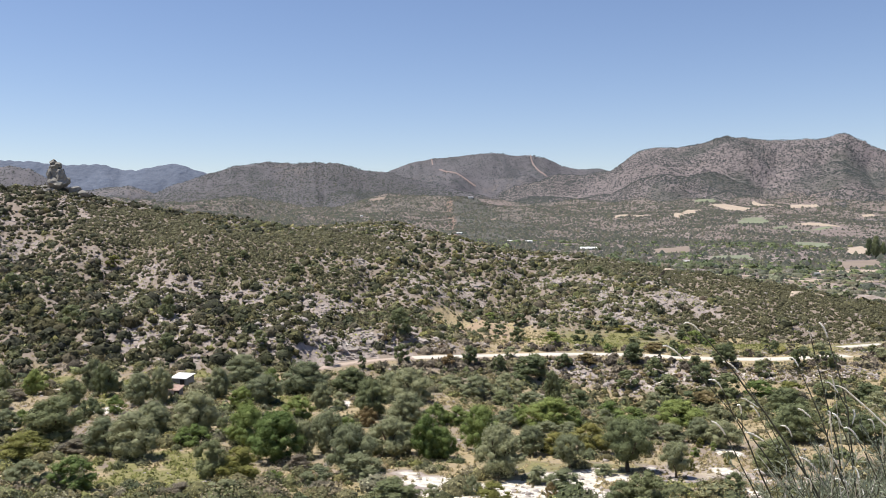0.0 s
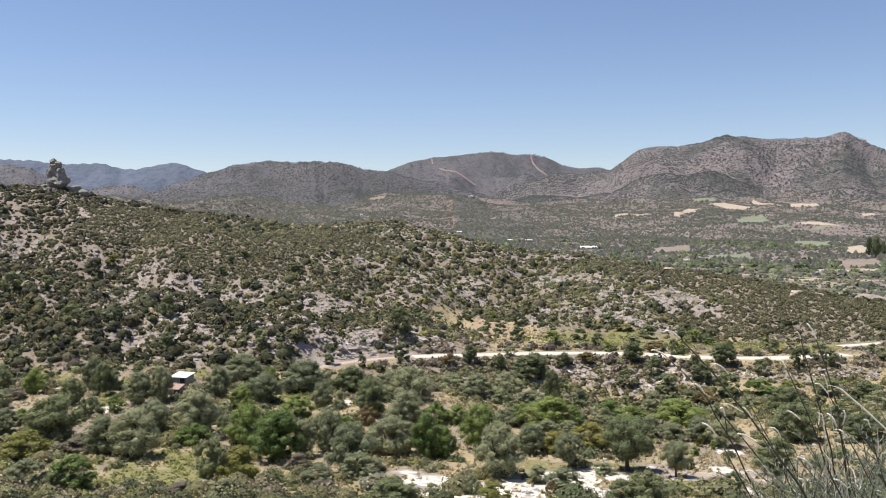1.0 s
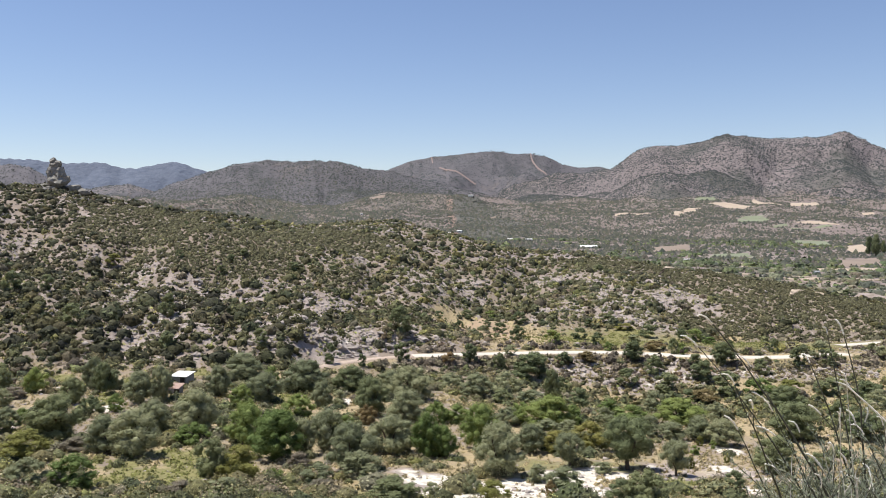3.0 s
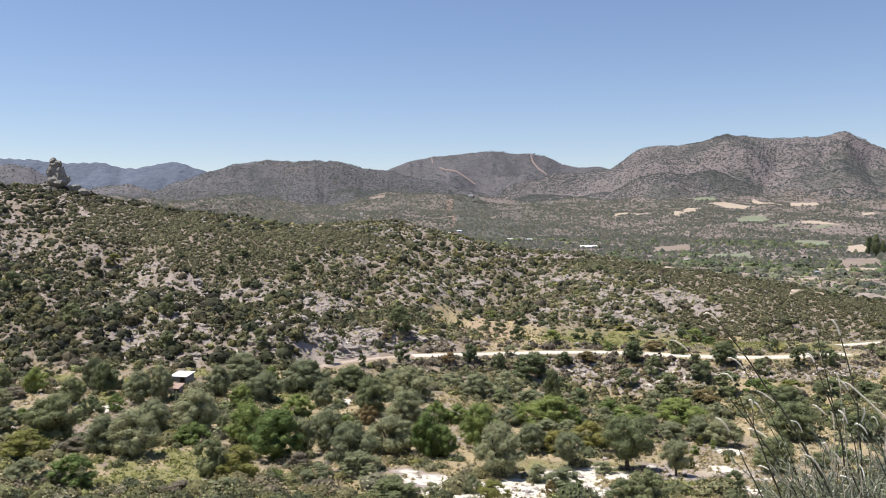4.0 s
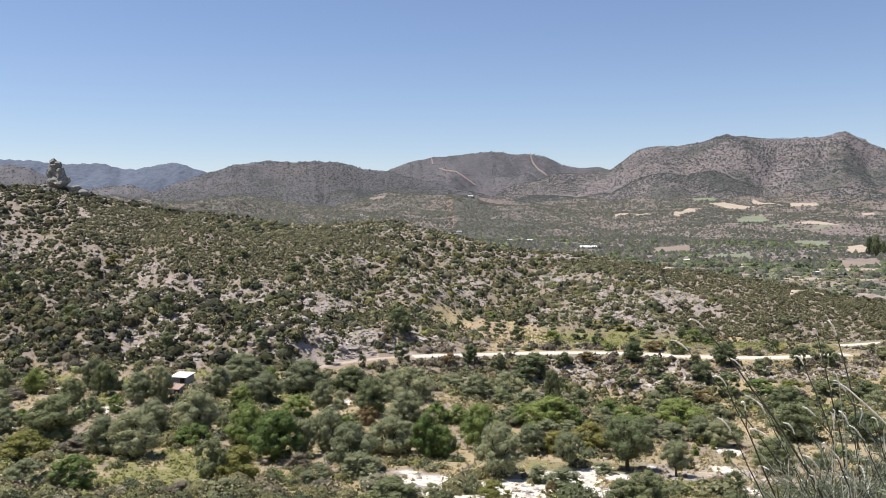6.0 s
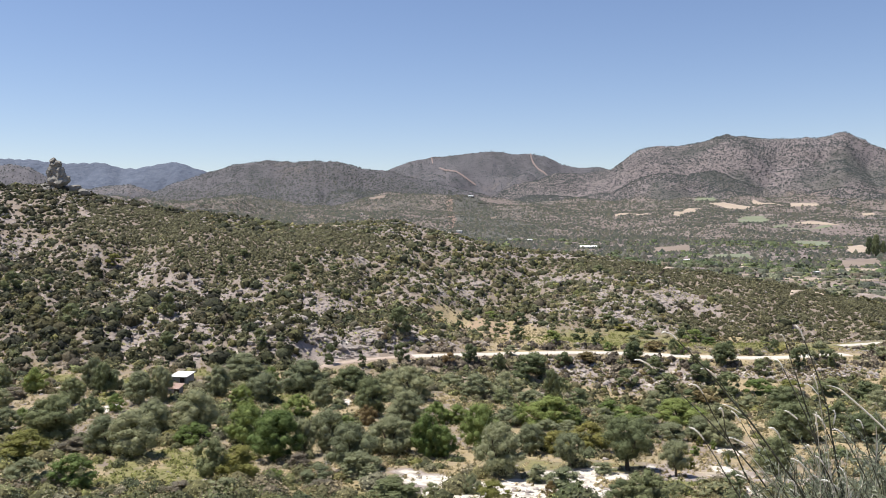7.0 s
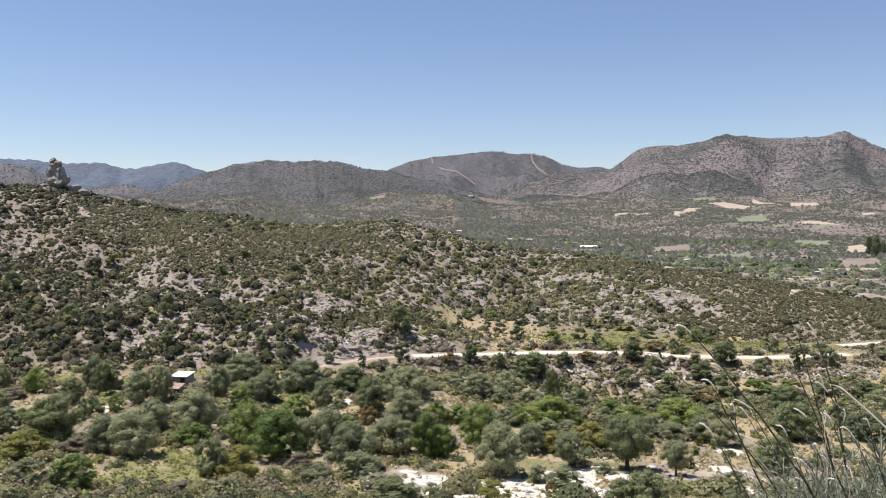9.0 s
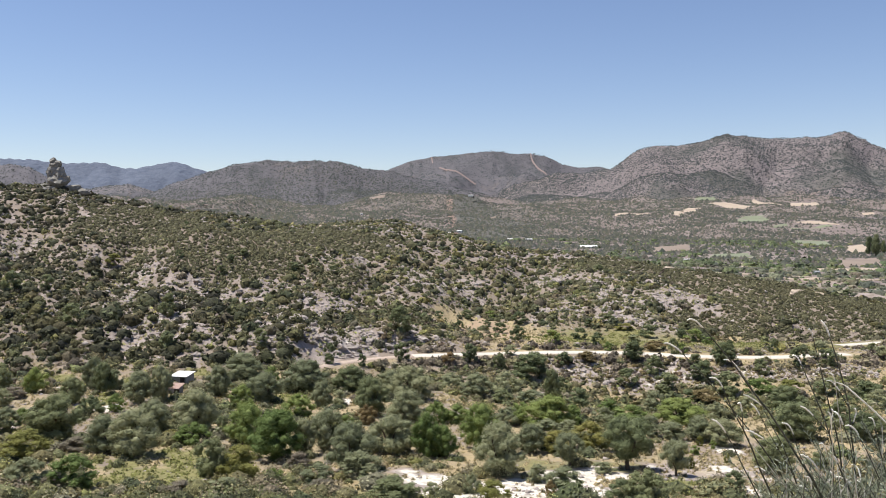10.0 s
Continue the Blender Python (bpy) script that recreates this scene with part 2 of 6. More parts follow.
# Lines across the land, placed to fit the camera's view: x, y and height of points along crests, feet of slopes,
# terraces and the stream.
HOME_SLOPE = [(0, -200, 75), (-200, -150, 60), (200, -150, 62), (0, -60, 46), (-60, -20, 36), (60, -20, 37), (0, -8, 30.6), (0, 0, 28.2), (0, 4, 26.9), (5, 6, 26.2), (-12, 8, 25.4), (10, 14, 23.6), (-30, 20, 20), (35, 22, 20.5), (0, 32, 17.2)]
SLOPE_FOOT = [(-37.6, 60.0, 10.4), (-28.4, 62.0, 9.8), (-16.0, 62.0, 9.8), (-3.5, 63.0, 9.4), (6.9, 62.0, 9.8), (17.0, 61.0, 10.1), (26.8, 60.0, 10.4), (40.9, 60.0, 10.4)]
ORCHARD_EDGE = [(-48.5, 82.0, 7.8), (-37.5, 82.0, 7.8), (-25.6, 79.0, 8.0), (-11.9, 76.0, 8.1), (-0.2, 71.0, 8.4), (12.0, 79.0, 7.4), (16.8, 77.0, 7.5), (28.3, 82.0, 7.2), (40.2, 84.0, 7.2), (54.3, 84.0, 7.2)]
ORCHARD = [(-61.4, 104.0, 6.4), (-47.5, 104.0, 6.4), (-32.6, 105.0, 6.2), (-16.1, 103.0, 6.3), (1.1, 103.0, 5.9), (17.8, 100.0, 6.3), (32.2, 97.0, 6.3), (42.5, 100.0, 6.3), (54.5, 100.0, 6.3)]
STREAM = [(-76.1, 126.0, 5.2), (-60.9, 126.0, 5.2), (-45.3, 127.0, 5.0), (-31.1, 128.0, 4.8), (-16.2, 132.0, 4.5), (-2.2, 136.0, 3.2), (15.0, 144.0, 0.7), (29.7, 150.0, -1.1), (46.1, 148.0, -0.3), (60.1, 146.0, 0.9), (77.5, 148.0, 0.9), (96.7, 150.0, 0.5)]
HILL_FOOT = [(-83.8, 142.0, 5.4), (-68.6, 142.0, 5.4), (-57.6, 143.0, 5.5), (-46.8, 145.0, 5.3), (-33.0, 148.0, 5.3)]
ROAD = [(-22.4, 150.0, 4.3), (-19.9, 154.0, 4.3), (-15.2, 158.0, 4.3), (-10.2, 162.0, 4.2), (-5.9, 164.0, 4.1), (1.8, 166.0, 4.0), (9.6, 168.0, 3.9), (18.7, 169.0, 3.9), (28.0, 171.0, 3.8), (39.2, 170.0, 3.7), (50.5, 166.0, 3.6), (60.1, 165.0, 3.5), (68.6, 167.0, 3.4), (76.1, 170.0, 3.4), (82.1, 172.0, 3.2)]
TRACK = [(86.5, 185.4, 3.0), (90.5, 186.9, 2.9), (97.3, 193.1, 2.5), (101.8, 194.9, 2.5), (131.8, 202.9, 2.5)]
TERRACE = [(0.8, 205.0, 6.1), (9.4, 185.0, 4.7), (20.8, 188.0, 4.3), (34.4, 187.0, 3.8), (46.3, 190.0, 4.1), (59.0, 186.0, 3.1), (73.0, 187.0, 3.0), (115.3, 212.0, 2.5), (9.5, 216.0, 6.0), (24.0, 205.0, 4.5), (45.7, 204.0, 4.2), (64.0, 206.0, 3.2), (85.4, 208.0, 3.0)]
LOW_SPUR = [(-104.9, 182.6, 17.3), (-87.2, 181.1, 17.4), (-70.4, 181.1, 16.4), (-54.0, 178.9, 14.9), (-37.3, 173.0, 12.7), (-23.8, 167.1, 10.0), (-14.0, 169.5, 8.0), (-76.3, 158.2, 10.5), (-50.1, 155.2, 9.8), (-31.2, 153.8, 9.0)]
HOLLOW = [(-99.9, 202.0, 18.6), (-71.7, 202.0, 16.6), (-51.6, 202.0, 15.9), (-29.2, 196.0, 13.7), (-14.0, 201.8, 10.5)]
MIDDLE_SLOPE = [(-114.7, 238.5, 26.0), (-89.6, 231.0, 23.1), (-65.9, 228.5, 23.2), (-39.2, 223.5, 21.1), (-20.7, 232.2, 20.0), (2.5, 238.4, 13.4), (-0.6, 215.2, 10.0), (-4.1, 259.9, 18.8), (20.6, 267.2, 16.7)]
GULLY = [(20.2, 222.8, 7.8), (24.6, 244.4, 10.5), (31.6, 270.2, 14.7)]
EAST_SPUR = [(36.8, 215.6, 6.3), (47.8, 234.8, 10.5), (58.7, 255.2, 13.9), (57.2, 216.8, 6.2), (76.7, 232.4, 9.1), (83.5, 221.6, 5.7), (102.2, 220.4, 4.3), (118.5, 218.0, 3.1)]
RIDGE = [(-201.9, 281.0, 40.6), (-164.6, 281.0, 42.1), (-147.3, 283.5, 41.8), (-137.2, 286.0, 41.9), (-130.1, 287.0, 41.8), (-118.3, 286.0, 38.5), (-109.1, 284.0, 37.0), (-99.5, 281.0, 35.2), (-83.1, 276.0, 32.4), (-69.7, 273.5, 30.0), (-56.5, 271.0, 28.2), (-43.5, 268.5, 27.1), (-32.6, 267.0, 27.2), (-20.1, 291.5, 28.5), (-13.3, 303.2, 29.6), (-6.9, 306.9, 27.4), (5.4, 315.2, 23.9), (23.8, 309.2, 20.6), (43.9, 305.6, 18.8), (59.2, 300.8, 17.4), (73.7, 294.8, 14.7), (88.3, 291.2, 12.6), (102.1, 286.4, 10.6), (114.9, 280.4, 8.7), (126.0, 272.0, 6.5), (137.6, 263.6, 4.0), (168.7, 249.2, -0.4)]
RIDGE_BACK = [(-340, 440, 36), (-210, 450, 24), (-120, 420, 12), (-52, 405, 6), (0, 405, 2), (52, 400, 0), (105, 385, -2), (155, 360, -4), (240, 340, -5), (-280, 640, 0)]
FAR_VALLEY = [(173.5, 560.0, -0.1), (271.1, 520.0, -6.3), (349.0, 470.0, -9.1), (147.0, 700.0, -1.2), (262.0, 640.0, -1.9), (333.5, 640.0, -4.0), (69.4, 900.0, 0.1), (263.2, 850.0, -2.2), (404.4, 850.0, -2.2), (-55.8, 1000.0, 10.1), (-188.6, 1000.0, 16.7), (-321.2, 1000.0, 30.0), (-453.8, 1000.0, 39.9), (-652.7, 1000.0, 46.6), (176.7, 1000.0, 0.1), (376.0, 1000.0, 2.8), (575.2, 1000.0, 2.8)]
FAR_SLOPE = [(433.1, 1400.0, 16.1), (665.5, 1400.0, 16.1), (193.6, 1350.0, 12.1), (-78.1, 1400.0, 23.5), (-369.5, 1450.0, 39.6), (-630.8, 1500.0, 59.8), (510.6, 1850.0, 54.5), (756.0, 1850.0, 54.5), (1001.5, 1850.0, 54.5), (138.5, 1800.0, 41.9), (-219.7, 1800.0, 50.3), (-593.9, 1850.0, 70.5), (695.2, 2250.0, 104.6), (1068.1, 2250.0, 104.6), (1515.6, 2250.0, 104.6), (173.1, 2250.0, 79.2), (-423.7, 2250.0, 89.7), (-1020.4, 2250.0, 104.6)]
LAND_LINES = [HOME_SLOPE, SLOPE_FOOT, ORCHARD_EDGE, ORCHARD, STREAM, HILL_FOOT, ROAD, TRACK, TERRACE, LOW_SPUR, HOLLOW, MIDDLE_SLOPE, GULLY, EAST_SPUR, RIDGE, RIDGE_BACK, FAR_VALLEY, FAR_SLOPE]

SPOTS = np.array([p for line in LAND_LINES for p in line], float)


def spline_weights(spots, soft):
    xy, n = spots[:, :2] / 100.0, len(spots)
    r = np.sqrt(((xy[:, None] - xy[None]) ** 2).sum(-1) + soft * soft)
    big = np.zeros((n + 3, n + 3))
    big[:n, :n] = r
    big[:n, n], big[:n, n + 1:] = 1, xy
    big[n, :n], big[n + 1:, :n] = 1, xy.T
    return np.linalg.solve(big, np.concatenate([spots[:, 2], np.zeros(3)]))


SOFT = 0.10
WEIGHTS = spline_weights(SPOTS, SOFT)


def base_height(x, y):
    x, y = np.asarray(x, float).ravel() / 100.0, np.asarray(y, float).ravel() / 100.0
    n = len(SPOTS)
    z = WEIGHTS[n] + WEIGHTS[n + 1] * x + WEIGHTS[n + 2] * y
    for (sx, sy, _), w in zip(SPOTS / 100.0, WEIGHTS[:n]):
        z = z + w * np.sqrt((x - sx) ** 2 + (y - sy) ** 2 + SOFT * SOFT)
    return z


def hill_share(x, y):
    """0 on the valley floor and the terraces, 1 on the rough hillside."""
    foot = np.interp(x, [-150, -70, -20, -6, 6, 20, 60, 100, 200], [138, 141, 150, 164, 197, 205, 196, 196, 205])
    return step01(-5, 9, y - foot) * (1 - step01(430, 560, y))


def from_line(x, y, line):
    """Distance to a polyline and the height along it."""
    best, high = np.full(np.shape(x), 1e9), np.zeros(np.shape(x))
    for (ax, ay, az), (bx, by, bz) in zip(line, line[1:]):
        dx, dy = bx - ax, by - ay
        s = np.clip(((x - ax) * dx + (y - ay) * dy) / (dx * dx + dy * dy), 0, 1)
        d = np.hypot(x - ax - s * dx, y - ay - s * dy)
        high = np.where(d < best, az + s * (bz - az), high)
        best = np.minimum(best, d)
    return best, high


def streaks(x, y):
    """Stony streaks that run down the hillside."""
    lean = 0.42 - 0.22 * step01(-10, 50, x)
    across, down = x + lean * y, y - lean * x
    return noise2((across + 1.2 * fbm(x, y, 9, 2, 75)) / 1.25, down / 8.0, 71)


# Ravines cut into the hill: x, y, depth along their beds, and their half width.
RAVINES = [([(-84.0, 262.0, 1.5), (-83.0, 230.0, 5.0), (-81.0, 214.0, 4.5), (-74.0, 202.0, 2.5), (-48.0, 196.0, 2.0)], 13),
           ([(36.0, 292.0, 0.5), (25.0, 266.0, 4.0), (19.0, 247.0, 4.5), (17.0, 226.0, 2.0)], 12),
           ([(-24.0, 262.0, 0.5), (-20.0, 236.0, 3.0), (-16.0, 212.0, 2.5), (-12.0, 190.0, 0.8)], 10),
           ([(-128.0, 262.0, 0.5), (-112.0, 222.0, 3.5), (-92.0, 204.0, 3.0), (-80.0, 201.0, 2.0)], 11),
           ([(70.0, 278.0, 0.5), (70.0, 250.0, 3.0), (72.0, 222.0, 1.5)], 10)]


def foothill_share(x, y):
    """1 on the wooded foothills below the western mountains."""
    return step01(0.17, 0.09, x / np.maximum(y, 1.0)) * step01(950, 1350, y)


def ground_height(x, y):
    shape = np.shape(x)
    x, y = np.asarray(x, float).ravel(), np.asarray(y, float).ravel()
    r = np.hypot(x, y)
    z = base_height(np.clip(x, -2500, 2500), np.clip(y, -300, 2400))
    z = np.minimum(z, 90)
    hill = hill_share(x, y)
    calm = step01(2, 34, from_line(x, y, RIDGE)[0])
    z += hill * (2.6 * (0.12 + 0.88 * calm) * fbm(x, y * 0.55, 34, 3, 3) + 0.5 * (0.3 + 0.7 * calm) * fbm(x, y, 9, 3, 7))
    for bed, half in RAVINES:
        d, deep = from_line(x + 3.5 * fbm(x, y, 26, 2, 13), y, bed)
        z -= hill * deep * step01(half, 0, d)
    z -= hill * calm * 0.75 * np.clip(streaks(x, y) + 0.2, 0, 1)
    z += (1 - hill) * 0.22 * fbm(x, y, 11, 3, 11) * step01(8, 40, r)
    z += step01(560, 900, y) * (2.5 * fbm(x, y, 170, 4, 21)) + step01(1000, 1500, y) * 9 * fbm(x, y * 0.8, 170, 4, 25)
    z += foothill_share(x, y) * (24 * (0.36 - np.abs(fbm(x, y * 0.8, 330, 2, 27)) * 1.5) + 9 * fbm(x, y, 190, 2, 29))
    z += 1.1 * np.exp(-((x - 1.4) ** 2 + (y - 2.7) ** 2) / 2.2)
    for line in (ROAD, TRACK):
        d, high = from_line(x, y, line)
        s = step01(9.0, 2.6, d)
        z = z * (1 - s) + high * s
    return z.reshape(shape)


# The mountains: crest points (x, y, height), distance of the foot, height of the foot.
RIGHT_CREST = [(120.0, 2900.0, 66.0), (164.0, 2900.0, 88.0), (198.0, 2900.0, 136.0), (246.0, 2900.0, 163.0), (323.0, 2900.0, 175.0), (379.0, 2900.0, 194.0), (491.0, 2900.0, 198.0), (578.2, 2900.0, 216.0), (626.0, 2900.0, 252.6), (673.8, 2900.0, 283.3), (744.7, 2900.0, 292.8), (798.5, 2900.0, 289.0), (875.1, 2900.0, 304.3), (961.2, 2900.0, 327.3), (1047.7, 2900.0, 319.6), (1143.7, 2900.0, 313.9), (1220.4, 2900.0, 319.6), (1297.1, 2900.0, 319.6), (1335.3, 2900.0, 334.9), (1364.0, 2900.0, 340.6), (1412.2, 2900.0, 321.5), (1505.0, 2900.0, 277.5), (1644.4, 2900.0, 212.4), (1856.8, 2900.0, 154.9), (2146.0, 2900.0, 116.5)]
CENTRE_CREST = [(-427.1, 3500.0, 111.2), (-334.1, 3500.0, 169.1), (-217.9, 3500.0, 247.8), (-148.3, 3500.0, 277.9), (-44.0, 3500.0, 298.7), (37.1, 3500.0, 303.3), (129.8, 3500.0, 317.2), (210.8, 3500.0, 324.1), (292.0, 3500.0, 312.6), (356.8, 3500.0, 314.9), (419.4, 3500.0, 301.0), (477.5, 3500.0, 271.0), (547.1, 3500.0, 254.8), (639.8, 3500.0, 257.1), (779.1, 3500.0, 238.6), (965.0, 3500.0, 180.7)]
LEFT_CREST = [(-1081.7, 2700.0, 83.7), (-938.0, 2700.0, 117.7), (-866.1, 2700.0, 148.1), (-740.5, 2700.0, 189.1), (-668.8, 2700.0, 212.3), (-561.4, 2700.0, 226.6), (-472.0, 2700.0, 221.2), (-400.5, 2700.0, 228.4), (-329.0, 2700.0, 219.4), (-257.5, 2700.0, 201.6), (-186.0, 2700.0, 196.3), (-114.5, 2700.0, 178.4), (28.6, 2700.0, 142.7), (171.9, 2700.0, 110.5), (315.2, 2700.0, 78.3)]
SMALL_CREST = [(-1987.5, 2900.0, 154.9), (-1660.4, 2900.0, 174.1), (-1505.8, 2900.0, 225.8), (-1467.4, 2900.0, 229.7), (-1409.9, 2900.0, 218.2), (-1333.6, 2900.0, 181.7), (-1238.0, 2900.0, 143.4), (-1141.8, 2900.0, 153.0), (-1074.4, 2900.0, 160.6), (-1007.3, 2900.0, 141.4), (-892.3, 2900.0, 112.7)]
FAR_CREST = [(-3266.1, 4550.0, 361.3), (-2663.5, 4550.0, 361.3), (-2362.0, 4550.0, 373.3), (-2181.4, 4550.0, 364.3), (-2061.1, 4550.0, 346.3), (-1835.0, 4550.0, 352.3), (-1729.9, 4550.0, 325.2), (-1639.6, 4550.0, 316.2), (-1488.6, 4550.0, 349.3), (-1413.2, 4550.0, 352.3), (-1338.1, 4550.0, 325.2), (-1263.0, 4550.0, 301.2), (-1097.5, 4550.0, 262.0), (-796.4, 4550.0, 180.8)]
MOUNTAINS = [(RIGHT_CREST, 1950, 40), (CENTRE_CREST, 2500, 45), (LEFT_CREST, 1850, 35), (SMALL_CREST, 2300, 60), (FAR_CREST, 3700, 60)]


def mountain_height(which, x, y):
    crest, foot, low = MOUNTAINS[which]
    crest = np.array(crest, float)
    az, r = np.arctan2(x, y), np.hypot(x, y)
    caz, cr = np.arctan2(crest[:, 0], crest[:, 1]), np.hypot(crest[:, 0], crest[:, 1])
    top, rc = np.interp(az, caz, crest[:, 2]), np.interp(az, caz, cr)
    top = top + np.where((az > caz[0]) & (az < caz[-1]), 2.4 * fbm(az * 3000, az * 0, 30, 3, 5), 0)
    s = np.clip((r - foot) / (rc - foot), 0, 1.6)
    front = low + (top - low) * np.where(s < 1, 0.55 * s + 0.45 * s * s, 1)
    back = top - (r - rc) * 0.4
    z = np.where(s < 1, front, back)
    rough = fbm(x, y, 420, 4, 31 + which)
    valleys = 1 - np.abs(fbm(x, y * 0.7, 330, 3, 47 + which)) * 2.0
    swell = np.sin(np.clip(s, 0, 1) * np.pi) ** 0.8
    relief = (top - low) * (0.12, 0.18, 0.18, 0.20, 0.20)[which]
    spurs = np.abs(noise2(az * 9.5 + 0.35 * fbm(x, y, 520, 2, 57 + which), r / 1400, 53 + which)) + 0.5 * np.abs(noise2(az * 24 + 0.5 * fbm(x, y, 260, 2, 59), r / 700, 55 + which))
    z = z - swell * (top - low) * (0.12, 0.20, 0.22, 0.2, 0.2)[which] * np.clip(0.62 - spurs, -0.2, 1)
    z = z - swell * relief * (0.55 + 0.8 * valleys) + swell * relief * 0.5 * rough
    return z - np.maximum(foot - r, 0) * 0.5 - 40 * ((az < caz[0]) | (az > caz[-1]))


def land_height(x, y):
    z = ground_height(x, y)
    for k in range(len(MOUNTAINS)):
        z = np.maximum(z, mountain_height(k, x, y))
    return z


# ---------------------------------------------------------------- ground
def polar(azimuths, radii):
    a, r = np.meshgrid(azimuths, radii)
    n, m = len(radii), len(azimuths)
    i = np.arange(n * m).reshape(n, m)
    quads = np.stack([i[:-1, :-1], i[:-1, 1:], i[1:, 1:], i[1:, :-1]], -1).reshape(-1, 4)
    return (np.sin(a) * r).ravel(), (np.cos(a) * r).ravel(), quads


# Patches of open ground: x, y, half width, half depth.
STONY = [(-116.0, 235.0, 4.0, 10.0), (-63.9, 211.6, 15.5, 12.2), (-58.4, 202.2, 16.1, 9.9), (-81.3, 213.2, 3.1, 12.6), (-56.2, 160.8, 6.4, 7.0), (-23.7, 158.9, 7.4, 3.6), (-33.3, 159.1, 6.3, 19.4), (-26.4, 242.4, 4.8, 14.0), (-5.3, 235.8, 5.6, 16.8), (7.5, 245.8, 3.9, 10.8), (34.2, 262.7, 5.2, 11.2), (32.5, 226.3, 3.6, 12.4), (48.7, 224.5, 8.9, 24.7), (47.3, 208.3, 4.1, 7.0), (-29.3, 196.2, 7.8, 7.7), (67.6, 232.9, 9.3, 11.0), (-18.1, 166.0, 8.8, 4.7), (-10.6, 168.7, 10.1, 4.6), (-26.1, 160.5, 6.4, 16.4), (-66, 211, 9, 5), (-48.0, 206.0, 12.0, 5.0), (-40, 203, 9, 4), (58, 228, 8, 9)]
PALE = [(-1.1, 70.8, 4.4, 3.5), (2.6, 68.0, 5.3, 3.8), (-3.1, 73.5, 2.2, 1.6), (6.8, 69.4, 3.0, 2.6), (10.8, 71.2, 2.5, 3.0), (11.6, 66.6, 1.6, 3.8), (3.7, 64.7, 3.4, 2.6), (28.7, 84.3, 1.6, 2.6), (23.4, 66.9, 0.7, 6.8), (-49.0, 94.6, 0.9, 3.1), (-43.2, 107.8, 1.1, 3.3), (-58.0, 124.3, 1.2, 2.8), (-18.8, 135.0, 2.3, 7.2), (-13.8, 113.6, 1.4, 3.0), (3.4, 142.4, 2.0, 4.9), (17.3, 143.2, 2.5, 4.4), (14.5, 61.4, 0.8, 2.7), (15.2, 87.3, 2.3, 1.4), (10.2, 74.0, 3.2, 1.3), (14.2, 77.1, 2.6, 1.8), (12.3, 74.6, 2.5, 1.5), (19.1, 77.8, 1.2, 2.0), (15.6, 73.6, 2.0, 1.3), (0.7, 69.1, 3.2, 2.8), (25.1, 75.6, 1.3, 2.1)]
SCREE = [(27.1, 158.6, 6.1, 4.1), (32.5, 154.2, 4.1, 2.9), (38.6, 157.8, 5.3, 4.6), (24.6, 163.3, 5.4, 1.5), (49.7, 156.3, 6.3, 3.3), (57.9, 156.1, 6.3, 3.5), (68.6, 156.7, 3.1, 5.7), (-15.9, 165.8, 4.4, 1.4), (-9.5, 169.6, 4.5, 1.5), (-2.8, 173.1, 4.6, 2.2), (-20.9, 161.9, 3.2, 1.7), (75.2, 157.5, 6.5, 5.0)]
GRASSY = [(-27.2, 79.8, 3.9, 4.8), (-23.7, 77.0, 2.9, 4.5), (-51.1, 135.9, 3.6, 6.2), (-61.0, 134.7, 2.3, 3.7), (-46.4, 116.0, 2.2, 4.0), (-21.6, 114.9, 2.6, 4.0), (-41.9, 145.2, 1.9, 1.3), (19.0, 68.3, 1.8, 1.8), (21.6, 183.7, 6.1, 7.1), (31.6, 185.4, 7.4, 8.6), (42.2, 194.4, 5.2, 4.9), (50.3, 181.5, 10.8, 7.7), (70.1, 189.0, 11.2, 13.4), (77.5, 179.9, 4.8, 5.7), (-28.6, 76.1, 4.0, 4.6), (-29.9, 75.8, 2.2, 2.4), (-24.8, 71.5, 5.0, 4.6), (-24.2, 79.6, 3.0, 3.4)]
STRAWY = [(2.2, 207.3, 4.1, 8.5), (8.4, 206.0, 10.3, 12.6), (16.0, 207.5, 5.5, 7.0), (12.2, 80.4, 3.2, 2.6), (9.7, 82.0, 2.2, 2.6), (16.5, 80.6, 4.3, 2.6), (19.4, 84.0, 1.7, 2.2), (24.0, 78.7, 3.1, 7.5), (21.8, 84.4, 1.7, 2.0), (36.4, 84.3, 2.8, 4.8), (44.6, 117.6, 1.9, 25.0), (49.8, 116.3, 1.4, 25.1), (1.3, 123.4, 2.8, 7.5), (4.5, 139.7, 1.9, 7.0), (19.6, 134.9, 1.9, 14.5), (-29.8, 75.3, 1.4, 2.3), (-28.3, 144.1, 2.7, 2.2), (62.3, 122.6, 2.1, 19.3), (9.1, 207.6, 9.6, 9.2), (15.8, 196.5, 6.1, 7.4), (24.2, 70.1, 1.4, 3.6), (6.4, 82.9, 1.7, 2.2), (68.4, 202.7, 5.4, 3.3)]
LUSH = [(-97.0, 252.0, 7.0, 14.0), (-71.3, 236.6, 18.9, 14.3), (-47.6, 235.8, 14.1, 21.5), (-22.9, 257.6, 10.3, 9.8), (-55.6, 230.1, 19.9, 25.7), (-93.9, 265.0, 15.8, 23.8), (-38.2, 256.6, 11.9, 19.6), (-26.6, 217.6, 7.2, 8.2), (98.0, 228.0, 34.0, 20.0), (84.0, 258.0, 26.0, 18.0), (124.0, 238.0, 24.0, 22.0), (66.0, 212.0, 14.0, 9.0), (60.0, 280.0, 20.0, 14.0)]
CHALKY = [(23.5, 77.5, 5.5, 8.0), (27.5, 73.0, 4.0, 6.0)]


